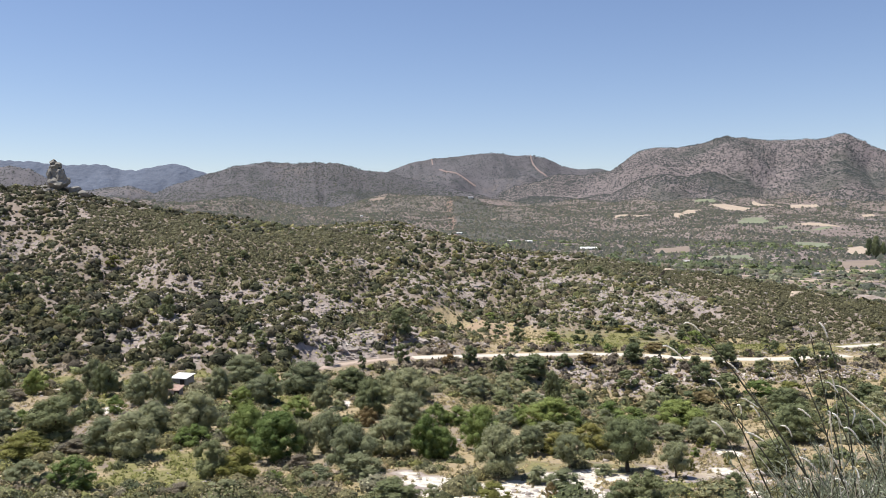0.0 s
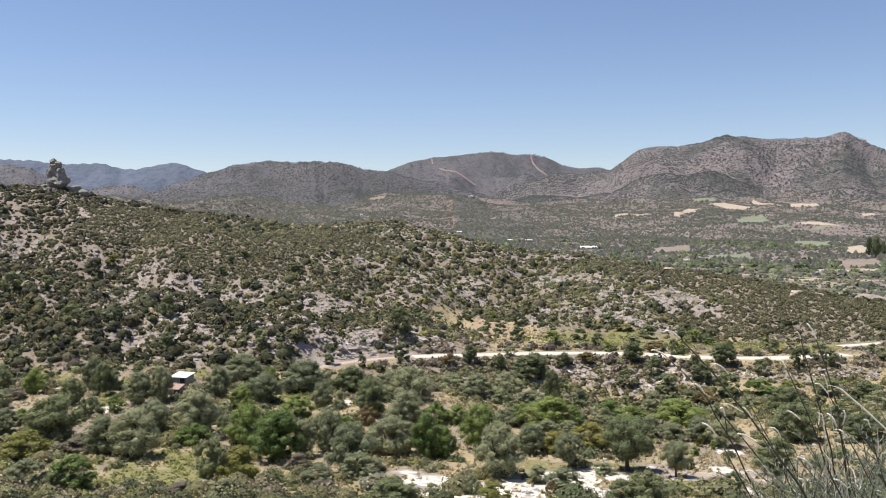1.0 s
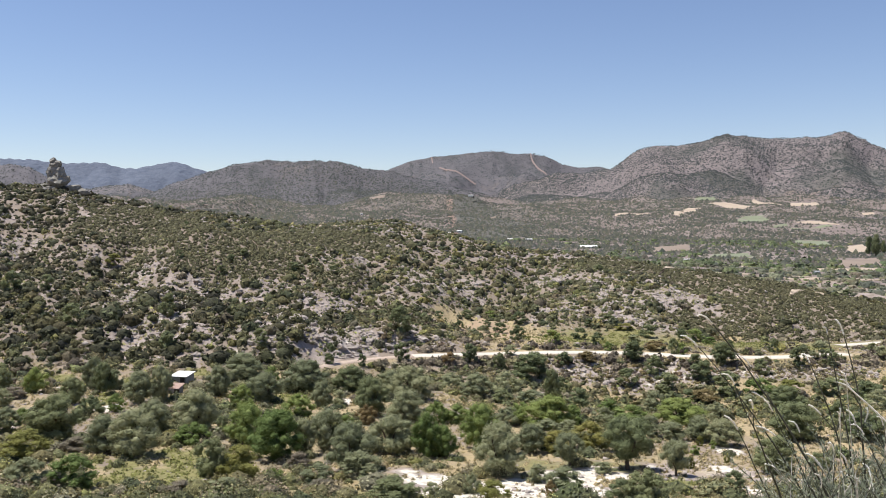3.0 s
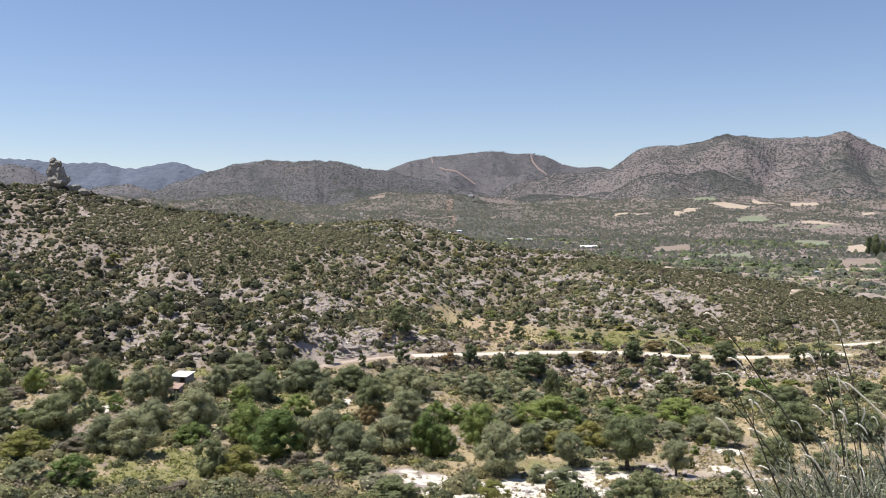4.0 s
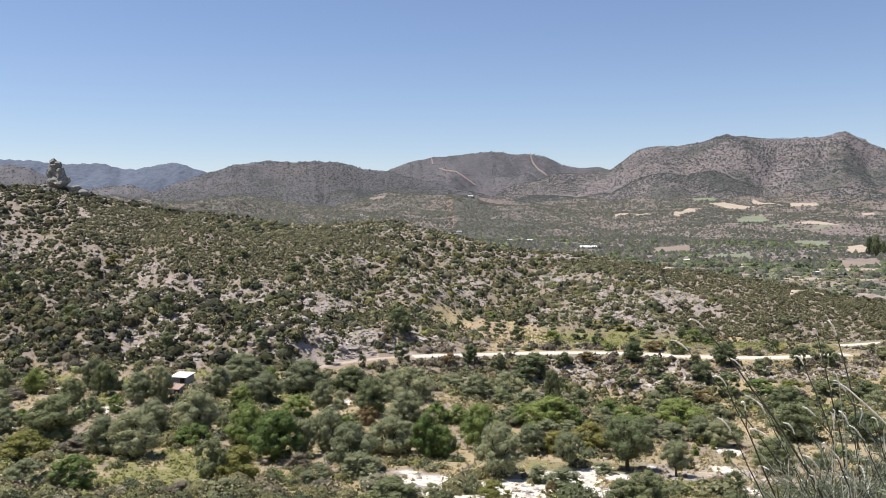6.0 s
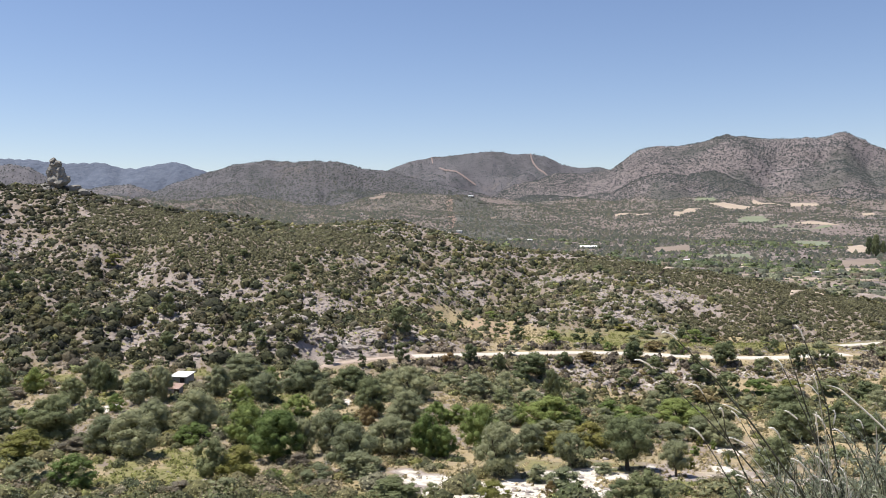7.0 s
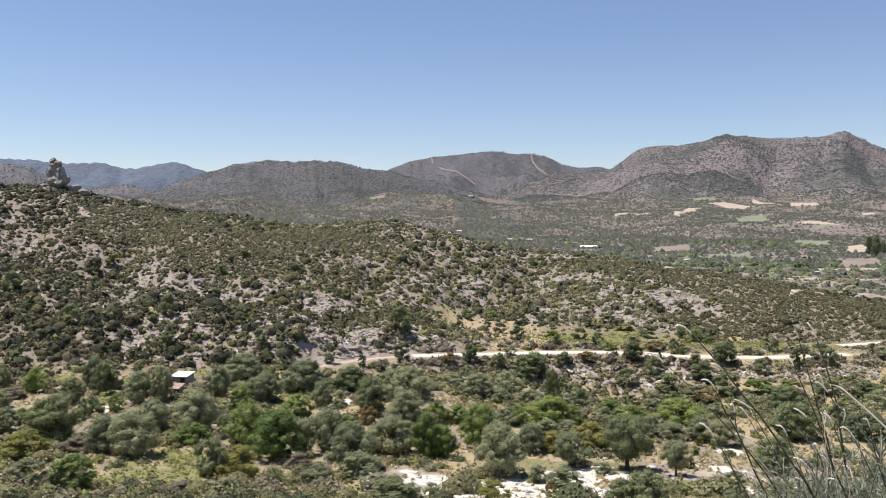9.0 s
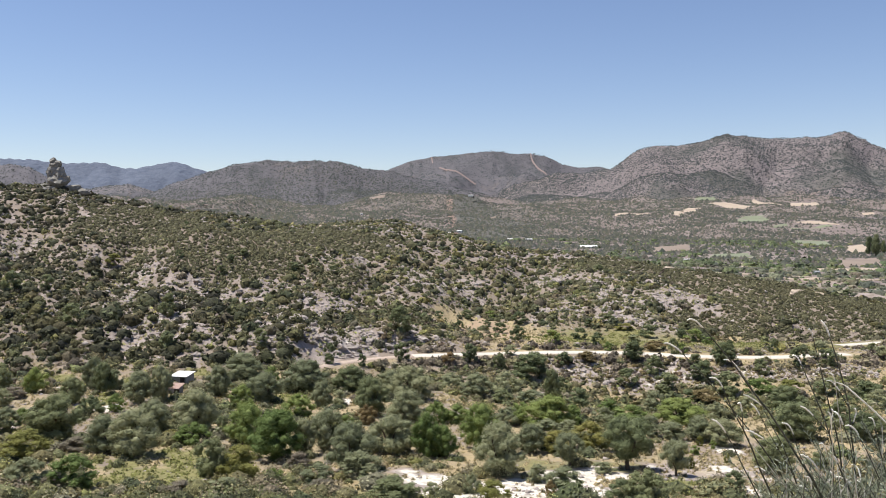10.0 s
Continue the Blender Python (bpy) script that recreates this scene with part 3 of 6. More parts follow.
def patchiness(x, y, patches, wobble=0.5):
    total = np.zeros(np.shape(x))
    bend = fbm(x, y, 9, 3, 61) * wobble
    for px, py, w, d in patches:
        q = np.hypot((x - px) / w, (y - py) / d) + bend
        total = np.maximum(total, step01(1.15, 0.65, q))
    return total


def bareness(x, y):
    hill = hill_share(x, y)
    stony = patchiness(x, y, STONY)
    mean = step01(-0.1, 0.9, fbm(x, y, 45, 2, 81))
    lush = patchiness(x, y, LUSH)
    near_left = step01(60, -20, x) * step01(290, 200, y)
    b = 0.27 - 0.14 * step01(55, 95, x) - 0.10 * step01(-25, -8, x) * step01(48, 36, x) * step01(222, 240, y) + 0.40 * stony + 0.10 * mean - 0.11 * near_left - 0.13 * step01(-68, -95, x) + 0.42 * streaks(x, y)
    return np.clip(b * (1 - 0.85 * lush), 0, 1) * hill


def terrace_share(x, y):
    """1 on the grassy shelf above the road."""
    return step01(3.0, 6.0, y - np.interp(x, [p[0] for p in ROAD], [p[1] for p in ROAD])) * step01(4, 16, x) * step01(118, 100, x) * (1 - hill_share(x, y))


def ground_cover(x, y):
    """Stones, grass, straw as red, green, blue."""
    hill = hill_share(x, y)
    far = step01(400, 560, np.hypot(x, y))
    stones = np.clip(bareness(x, y) * 1.1 + 0.14 * hill + far * (0.16 + 0.35 * fbm(x, y, 90, 3, 99)), 0, 0.66)
    stones = stones + (1 - hill) * (1 - far) * (0.10 + 0.30 * fbm(x, y, 7, 3, 97))
    stones = np.maximum(stones, np.maximum(1.25 * patchiness(x, y, PALE), 0.82 * patchiness(x, y, SCREE)))
    grass = (1 - hill) * (1 - far) * (0.22 + 0.42 * fbm(x, y, 16, 3, 91))
    grass = np.maximum(grass, patchiness(x, y, GRASSY)) + 0.10 * patchiness(x, y, LUSH) * hill
    straw = np.maximum((1 - hill) * (0.56 + 0.35 * fbm(x, y, 13, 3, 95)) * (1 - far), patchiness(x, y, STRAWY))
    pale = np.maximum(patchiness(x, y, PALE), patchiness(x, y, SCREE))
    straw = straw * (1 - 0.92 * patchiness(x, y, GRASSY))
    grass, straw = grass * (1 - pale) * (1 - patchiness(x, y, STRAWY)), straw * (1 - pale)
    chalky, woods = patchiness(x, y, CHALKY), foothill_share(x, y)
    stones = np.maximum(stones, 0.78 * chalky) * (1 - 0.5 * woods)
    grass, straw = grass * (1 - 0.7 * chalky), straw * (1 - 0.6 * chalky)
    shelf = terrace_share(x, y)
    grass, straw = np.maximum(grass * (1 - shelf * step01(26, 14, x)), 0.62 * shelf * step01(14, 24, x)), np.maximum(straw * (1 - 0.8 * shelf * step01(20, 30, x)), 1.0 * shelf * step01(30, 18, x))
    grass = grass + far * (-0.05 + 0.30 * fbm(x, y, 150, 3, 101)) + 0.38 * woods
    straw = straw + far * (-0.10 + 0.34 * fbm(x, y, 110, 3, 105)) * (1 - 0.6 * woods)
    return np.stack([stones, np.clip(grass, 0, 1), np.clip(straw, 0, 1)], -1)


def build_ground():
    view = np.radians(31.5)
    az = np.concatenate([np.linspace(-np.pi, -view, 50)[:-1], np.linspace(-view, view, 410), np.linspace(view, np.pi, 50)[1:]])
    radii = np.concatenate([[0.002, 0.4], np.geomspace(1.2, 45, 70)[:-1], np.geomspace(45, 540, 200)[:-1], np.geomspace(540, 2600, 124)[:-1], np.geomspace(2600, 4950, 12)])
    x, y, quads = polar(az, radii)
    x, y = x + 0.4, y - 0.5
    z = ground_height(x, y)
    beyond = np.hypot(x, y)[quads[:, 0]] > 560
    ob = solid("ground", np.stack([x, y, z], -1), quads, [GROUND, FAR_GROUND], ground_cover(x, y), True, beyond)
    tagged(ob, "stony scrub-covered valley floor and hillsides with dry grass", "ground", kind="structure")


build_ground()


def build_mountain(which, label, mat, margin):
    crest, foot, low = MOUNTAINS[which]
    a = [math.atan2(p[0], p[1]) for p in crest]
    far = max(math.hypot(p[0], p[1]) for p in crest)
    az = np.linspace(a[0], a[-1], int((a[-1] - a[0]) * 330) + 30)
    radii = np.concatenate([np.linspace(foot - margin, far, 84), np.linspace(far + 15, far + 330, 12)])
    x, y, quads = polar(az, radii)
    z = mountain_height(which, x, y)
    bare = np.clip(0.25 + 0.5 * fbm(x, y, 260, 4, 111 + which), 0, 1)
    straw = np.clip(0.12 + 0.55 * fbm(x, y, 340, 4, 121 + which), 0, 1) * step01(170, 70, z)
    cover = np.stack([bare * 0.6, np.clip(0.1 + 0.6 * fbm(x, y, 200, 4, 131), 0, 1), straw], -1)
    ob = solid("mountain", np.stack([x, y, z], -1), quads, mat, cover, True)
    return tagged(ob, label, "mountain", kind="structure")


build_mountain(0, "broad grey-brown mountain dotted with dark shrubs", MOUNTAIN, 60)
build_mountain(1, "rounded scrub-dotted mountain with a pale firebreak", WOODED, 60)
build_mountain(2, "long low grey-brown mountain covered in scrub", WOODED, 60)
build_mountain(3, "small scrub-covered hill behind the ridge", WOODED, 60)
build_mountain(4, "distant mountain range on the horizon with blue-grey haze in its colour", DISTANT, 60)


def ribbon(name, line, width, mat, label, category, lift=0.12, height=None, smooth_by=10):
    """A track of even width laid on the land along a line."""
    pts = np.array([p[:2] for p in line], float)
    s = np.concatenate([[0], np.cumsum(np.hypot(*np.diff(pts, axis=0).T))])
    t = np.linspace(0, s[-1], max(int(s[-1] / smooth_by * 5), 12))
    c = np.stack([np.interp(t, s, pts[:, 0]), np.interp(t, s, pts[:, 1])], -1)
    for _ in range(12):
        c[1:-1] = (c[:-2] + 2 * c[1:-1] + c[2:]) / 4
    d = np.gradient(c, axis=0)
    side = np.stack([-d[:, 1], d[:, 0]], -1) / np.linalg.norm(d, axis=1, keepdims=True)
    wide = width * (0.5 + 0.07 * noise2(t / 4.0, t * 0, 5))
    across = np.array([-1.15, -1.0, -0.5, 0.0, 0.5, 1.0, 1.15])
    drop = np.array([-0.35, 0.0, 0.0, 0.05, 0.0, 0.0, -0.35]) * (width / 4)
    x = c[:, :1] + side[:, :1] * wide[:, None] * across
    y = c[:, 1:] + side[:, 1:] * wide[:, None] * across
    if height:
        z = height(x.ravel(), y.ravel()).reshape(x.shape) + lift * (np.abs(across) < 1.1)
    else:
        z = ground_height(c[:, 0], c[:, 1])[:, None] + lift + drop + 0 * x
    n, m = x.shape
    i = np.arange(n * m).reshape(n, m)
    quads = np.stack([i[:-1, :-1], i[:-1, 1:], i[1:, 1:], i[1:, :-1]], -1).reshape(-1, 4)
    ob = solid(name, np.stack([x, y, z], -1).reshape(-1, 3), quads, mat, smooth=True)
    return tagged(ob, label, category, kind="structure")


ribbon("road", ROAD[4:], 3.1, ROAD_DUST, "pale dusty unpaved road along the foot of the hill", "road")
ribbon("road", ROAD[:5], 2.1, ROAD_EARTH, "pinkish bare earth end of the unpaved road", "road")
ribbon("track", TRACK, 2.2, ROAD_DUST, "narrow pale dirt track above the road", "track")

ribbon("firebreak", [(359.0, 3498.0), (360.2, 3464.9), (359.9, 3417.5), (382.4, 3375.7), (404.0, 3314.0)], 4.5, FIRE_STRIP, "pale bare firebreak cut down the mountainside", "firebreak", 3.5, land_height, 150)
ribbon("firebreak", [(-46.2, 3491.8), (-41.0, 3438.4)], 4, FIRE_STRIP, "pale bare firebreak cut down the mountainside", "firebreak", 3.5, land_height, 150)
ribbon("firebreak", [(-13.4, 3376.8), (13.2, 3324.9), (45.3, 3252.7), (98.4, 3228.3), (123.3, 3207.0)], 3.5, FIRE_STRIP, "pale dirt track across the mountainside", "firebreak", 3.5, land_height, 150)

ribbon("terrace_edge", [(214.8, 524.3), (231.0, 521.5), (250.3, 525.6), (270.8, 524.7)], 2.4, FIELD_STRAW, "pale bare terrace edge between far fields", "terrace", 0.7, land_height, 30)
ribbon("terrace_edge", [(73.5, 279.1), (164.9, 532.3), (189.7, 522.5)], 2.4, FIELD_STRAW, "pale bare terrace edge between far fields", "terrace", 0.7, land_height, 30)
ribbon("terrace_edge", [(219.6, 659.4), (217.1, 620.9), (223.1, 598.2)], 2.4, FIELD_STRAW, "pale bare terrace edge between far fields", "terrace", 0.7, land_height, 30)
ribbon("terrace_edge", [(258.4, 592.4), (324.8, 629.7)], 2.4, FIELD_STRAW, "pale bare terrace edge between far fields", "terrace", 0.7, land_height, 30)


def field(corners, mat, label, lift=0.5):
    """A tilled field: an uneven four-sided sheet laid on the land, with edges that run into it."""
    a, b, c, d = [np.array(p) for p in corners]
    n = 16
    u, v = np.meshgrid(np.linspace(0, 1, n), np.linspace(0, 1, n))
    u, v = u.ravel()[:, None], v.ravel()[:, None]
    p = a * (1 - u) * (1 - v) + b * u * (1 - v) + c * u * v + d * (1 - u) * v
    span = float(np.linalg.norm(b - a))
    p = p + np.stack([fbm(p[:, 0], p[:, 1], 40, 2, 3), fbm(p[:, 0], p[:, 1], 40, 2, 9)], -1) * span * 0.04
    z = land_height(p[:, 0], p[:, 1])
    rim = (np.minimum(np.minimum(u, 1 - u), np.minimum(v, 1 - v)) < 0.01)[:, 0]
    z = z + np.where(rim, -0.6, lift)
    i = np.arange(n * n).reshape(n, n)
    quads = np.stack([i[:-1, :-1], i[:-1, 1:], i[1:, 1:], i[1:, :-1]], -1).reshape(-1, 4)
    ob = solid("field", np.column_stack([p, z]), quads, mat, smooth=True)
    return tagged(ob, label, "field", kind="structure")


FIELD_SPOTS = []


def crop(mat, label, spots):
    """Fields of one kind: the middle of each, and half of its length and of its breadth as x, y."""
    for x, y, ux, uy, vx, vy in spots:
        corners = [(x + a * ux + b * vx, y + a * uy + b * vy) for a, b in ((-1, -1), (1, -1), (1, 1), (-1, 1))]
        field(corners, mat, label)
        FIELD_SPOTS.append(corners)


crop(FIELD_STRAW, "pale harvested stubble field on the far slope", (
    (672, 1986, 29, 19, 24, -46),
    (760, 2006, 13, -59, -9, -28),
    (839, 1977, 36, 3, -26, -66),
    (379, 1708, 37, 6, -3, -18),
    (515, 1784, 63, 115, -13, -54),
    (639, 1459, 14, -1, 19, -23),
    (461, 945, 25, 27, -36, -88),
    (894, 1788, 14, 2, -2, -8),
    (215.9, 590.9, 17.1, -16.3, -2.9, -8.4),
    (235.7, 517.5, 34.7, 6.5, -1.5, -3.4),
    (288.2, 600.7, 33.4, 16.3, -4.2, -8.5),
    (-37.4, 289.9, 5.0, -1.2, 0.7, -5.4),
    (109.1, 252.0, 9.1, 8.1, -2.0, -3.9),
))
crop(FIELD_GREEN, "green cultivated field on the far slope", (
    (617, 1423, 40, 6, -1, -7),
    (572, 1442, 19, 14, -3, -12),
    (475, 1095, 12, -27, -35, -86),
    (577, 1592, 44, 49, -21, -73),
    (651, 2119, 32, 13, -7, -34),
    (270, 801, 28, 19, -9, -27),
))
crop(FIELD_BROWN, "bare reddish-brown ploughed field in the far valley", (
    (252, 931, 28, 27, -16, -60),
    (-175, 2270, 22, 10, -4, -32),
    (127.3, 386.4, 56.1, 129.3, -1.2, -3.1),
    (349, 710, 24, 12, -29, -61),
    (94, 1716, 18, 45, 0, -39),
))


field(((-0.1, 194.5), (9.7, 219.7), (18.2, 208.9), (18.4, 182.7)), TERRACE_EARTH, "bare reddish-tan earth on the shelf above the road", 0.14)


def on_field(x, y, grow=0.97):
    """Which places lie inside a tilled field."""
    found = np.zeros(np.shape(x), bool)
    for corners in FIELD_SPOTS:
        q = np.array(corners)
        q = q.mean(0) + (q - q.mean(0)) * grow
        side = np.stack([(q[(i + 1) % 4][0] - q[i][0]) * (y - q[i][1]) - (q[(i + 1) % 4][1] - q[i][1]) * (x - q[i][0]) for i in range(4)])
        found |= (side > 0).all(0) | (side < 0).all(0)
    return found


# ---------------------------------------------------------------- trees and bushes
def crown_mesh(seed, leaves, lobes, low, size, spike=0.0):
    """Leaves of a crown 1 m wide and 1 m high: rounded boughs on a dome, each a clump of leaves that face outward.
    low: where the foliage begins; spike: how far the crown narrows towards its top."""
    rng = np.random.default_rng(seed)
    mid, rise = (1 + low) / 2, (1 - low) / 2
    rad = rng.uniform(0.05, 0.15, lobes)
    inner = np.arange(lobes) % 4 == 0
    level = rng.uniform(-0.92, 1.0, lobes)
    turn = rng.uniform(0, 2 * np.pi, lobes)
    girth = np.sqrt(np.clip(1 - (level / (1.08 - 0.12 * (level < 0))) ** 2, 0.05, 1)) * (1 - spike * np.clip(level + 0.2, 0, 1))
    girth = girth * np.where(inner, rng.uniform(0.1, 0.55, lobes), rng.uniform(0.66, 1.10, lobes))
    hub = np.column_stack([np.cos(turn) * girth * 0.40, np.sin(turn) * girth * 0.40, level * rise * 0.84])
    way = hub / (np.linalg.norm(hub, axis=1, keepdims=True) + 1e-6)
    hub = hub + (rng.uniform(-0.05, 0.05), rng.uniform(-0.05, 0.05), mid)
    rad[inner] *= 1.35
    which = rng.choice(lobes, leaves, p=rad ** 2 / (rad ** 2).sum())
    out = ball_points(leaves, rng)
    away = way[which] * (0.55, 0.55, 0.45)
    out = out + away
    out = out / np.linalg.norm(out, axis=1, keepdims=True)
    p = hub[which] + out * (rad[which] * (1.02 - 0.34 * rng.random(leaves) ** 2 + 0.17 * rng.normal(size=leaves)))[:, None]
    keep = p[:, 2] > low - 0.02
    p, out = p[keep], out[keep]
    nrm = out * 1.1 + rng.normal(size=p.shape) * 0.4 + (0, 0, 0.25)
    v, f = leaf_quads(p, nrm, size * rng.uniform(0.55, 1.35, len(p)), rng)
    bm = bmesh.new()
    for k in range(lobes):
        made = bmesh.ops.create_icosphere(bm, subdivisions=1, radius=1.0)["verts"]
        for q in made:
            q.co = Vector(hub[k]) + q.co * rad[k] * rng.uniform(0.60, 0.82)
            q.co.z = max(q.co.z, low)
    core = np.array([tuple(q.co) for q in bm.verts])
    inside = np.array([[q.index for q in face.verts] for face in bm.faces])
    bm.free()
    wide = np.percentile(np.abs(v[:, :2]), 98)
    v, inside = np.concatenate([v, core]), inside + len(v)
    v[:, :2] *= 0.5 / wide
    v[:, 2] *= 1.0 / np.percentile(v[:, 2], 99.5)
    return solid("crown", v, [f, inside], OLIVE).data


def trunk_mesh(seed, rise):
    rng = np.random.default_rng(seed)
    pieces = []
    h = np.linspace(-0.06, rise, 6)
    bend = np.cumsum(rng.normal(size=(6, 2)) * 0.012, axis=0)
    path = np.column_stack([bend, h])
    pieces.append(tube(path, 0.055 - 0.02 * np.linspace(0, 1, 6) + 0.02 * (np.arange(6) == 0), 8))
    top = path[-1]
    for k in range(5):
        w = 2 * math.pi * (k + rng.random() * 0.6) / 5
        end = top + np.array([math.cos(w) * 0.27, math.sin(w) * 0.27, 0.30 + 0.2 * rng.random()])
        t = np.linspace(0, 1, 6)[:, None]
        limb = top * (1 - t) + end * t + np.column_stack([0 * t, 0 * t, -0.06 * np.sin(t * np.pi)])
        limb += rng.normal(size=limb.shape) * 0.008 * t
        pieces.append(tube(limb, 0.03 * (1 - 0.75 * t[:, 0]), 6))
    v, f = join(pieces)
    me = solid("trunk", v, f, BARK, smooth=True).data
    return me


def spare(me):
    """Takes the building object of a mesh away and keeps the mesh."""
    for ob in [o for o in scene.objects if o.data == me]:
        bpy.data.objects.remove(ob)
    return me


def shaded(me, mat):
    copy = me.copy()
    copy.materials.clear()
    copy.materials.append(mat)
    return copy


TREE_CROWNS = [spare(crown_mesh(100 + k, 11500, 80, 0.0, 0.0142, 0.25)) for k in range(5)]
HIGH_CROWNS = [spare(crown_mesh(150 + k, 12000, 64, 0.20, 0.0125, 0.1)) for k in range(2)]
BUSH_CROWNS = [spare(crown_mesh(200 + k, 5600, 46, -0.08, 0.0195, 0.25)) for k in range(5)]
FAR_BUSHES = [spare(crown_mesh(250 + k, 2200, 34, -0.08, 0.0300, 0.25)) for k in range(4)]
TRUNKS = [spare(trunk_mesh(300 + k, 0.26)) for k in range(3)]
LEAF_OF = {"o": OLIVE, "g": GREEN, "d": DARK, "y": YELLOW, "r": RUSSET, "w": GREY}
WORDS = {"o": "grey-green", "g": "fresh green", "d": "dark green", "y": "yellow-green", "r": "rust-tinged", "w": "bare grey twiggy"}
CROWN_OF = {(k, c, i): shaded(me, mat) for c, mat in LEAF_OF.items() for k, kind in (("t", TREE_CROWNS), ("k", HIGH_CROWNS), ("b", BUSH_CROWNS), ("f", FAR_BUSHES)) for i, me in enumerate(kind)}
planted = 0


def plant(kind, leaf, x, y, width, height, label=""):
    """A tree or a bush with its foot on the ground."""
    global planted
    planted += 1
    i = planted
    z = float(ground_height(np.array([x]), np.array([y]))[0])
    turn = (i * 137.5) % 360
    if kind != "b":
        name = {"o": "olive_tree"}.get(leaf, "tree")
        ob = thing(name, x, y, z - 0.05)
        tagged(ob, label or "%s %s with a gnarled trunk in the valley" % (WORDS[leaf], name.replace("_", " ")), "tree", group="trees in the valley")
        parts = (("trunk", TRUNKS[i % 3]), ("crown", CROWN_OF[kind, leaf, i % (2 if kind == "k" else 5)]))
    else:
        ob = thing("bush", x, y, z - 0.05)
        tagged(ob, label or "%s rounded bush growing on dry stony ground" % WORDS[leaf], "bush", group="bushes in the valley")
        parts = (("foliage", CROWN_OF[("f", leaf, i % 4) if y > 138 else ("b", leaf, i % 5)]),)
    for name, me in parts:
        p = new(name, me)
        p.parent = ob
        p.matrix_basis = Matrix.LocRotScale((0, 0, 0), Euler((0, 0, radians(turn))), (width * (0.90 + 0.03 * (i % 4)), width * 0.95, height * (0.99 + 0.02 * (i % 3))))
    return ob


# west of the valley: kind, leaf, x, y, width, height.
for row in (
        ("b", "d", -65.2, 125.8, 3.0, 3.5),
        ("b", "y", -63.3, 130.1, 2.6, 1.9),
        ("b", "w", -59.4, 117.2, 3.4, 1.7),
        ("b", "g", -58.6, 121.6, 3.7, 3.7),
        ("b", "o", -57.3, 110.6, 2.8, 2.4),
        ("t", "o", -52.1, 126.0, 3.5, 4.9),
        ("t", "d", -49.1, 111.9, 3.3, 3.6),
        ("b", "o", -48.9, 126.4, 2.5, 3.0),
        ("t", "d", -48.4, 120.9, 3.2, 4.7),
        ("b", "g", -48.1, 96.7, 2.3, 1.9),
        ("b", "o", -47.9, 93.0, 3.4, 2.7),
        ("b", "d", -43.0, 103.3, 3.6, 2.5),
        ("t", "d", -41.0, 89.6, 5.9, 4.7),
        ("b", "g", -41.0, 105.9, 2.4, 2.3),
):
    plant(*row)
# west of the valley, further east.
for row in (
        ("t", "o", -40.0, 112.0, 4.2, 4.5),
        ("b", "y", -37.9, 76.8, 5.1, 2.6),
        ("t", "o", -37.8, 113.5, 3.3, 5.0),
        ("b", "w", -35.3, 80.9, 2.9, 1.4),
        ("t", "o", -32.2, 80.4, 4.0, 3.6),
        ("b", "o", -32.2, 64.9, 3.6, 2.3),
        ("t", "o", -31.1, 117.7, 3.6, 4.4),
        ("t", "o", -31.0, 90.8, 4.0, 3.8),
        ("b", "w", -29.8, 64.6, 1.7, 1.3),
        ("t", "o", -28.9, 78.8, 5.0, 4.5),
        ("b", "g", -28.9, 65.2, 3.8, 2.7),
        ("t", "o", -26.9, 92.8, 5.2, 4.7),
        ("b", "g", -25.0, 85.2, 3.9, 2.2),
        ("b", "d", -19.5, 71.0, 3.0, 3.2),
):
    plant(*row)
# middle of the orchard: kind, leaf, x, y, width, height.
for row in (
        ("t", "o", -33.9, 143.6, 7.1, 4.6),
        ("b", "g", -26.0, 108.5, 3.3, 3.3),
        ("b", "g", -25.7, 126.0, 2.9, 3.5),
        ("t", "o", -23.8, 112.7, 4.8, 4.1),
        ("b", "d", -23.1, 88.6, 1.8, 2.4),
        ("t", "o", -20.0, 122.4, 6.4, 4.7),
        ("t", "g", -19.9, 84.3, 4.1, 4.2),
        ("b", "w", -19.9, 63.3, 2.4, 1.1),
        ("b", "g", -17.4, 101.9, 4.2, 3.0),
        ("b", "y", -16.9, 70.3, 3.5, 2.7),
        ("b", "o", -16.6, 64.4, 2.8, 1.2),
        ("t", "g", -15.7, 77.6, 5.1, 4.8),
        ("t", "o", -15.6, 109.4, 2.8, 3.5),
        ("b", "g", -13.8, 68.3, 2.3, 1.3),
        ("b", "o", -13.6, 110.8, 2.2, 2.2),
        ("t", "d", -13.5, 124.5, 5.2, 3.8),
        ("t", "o", -13.3, 80.0, 2.6, 3.6),
):
    plant(*row)
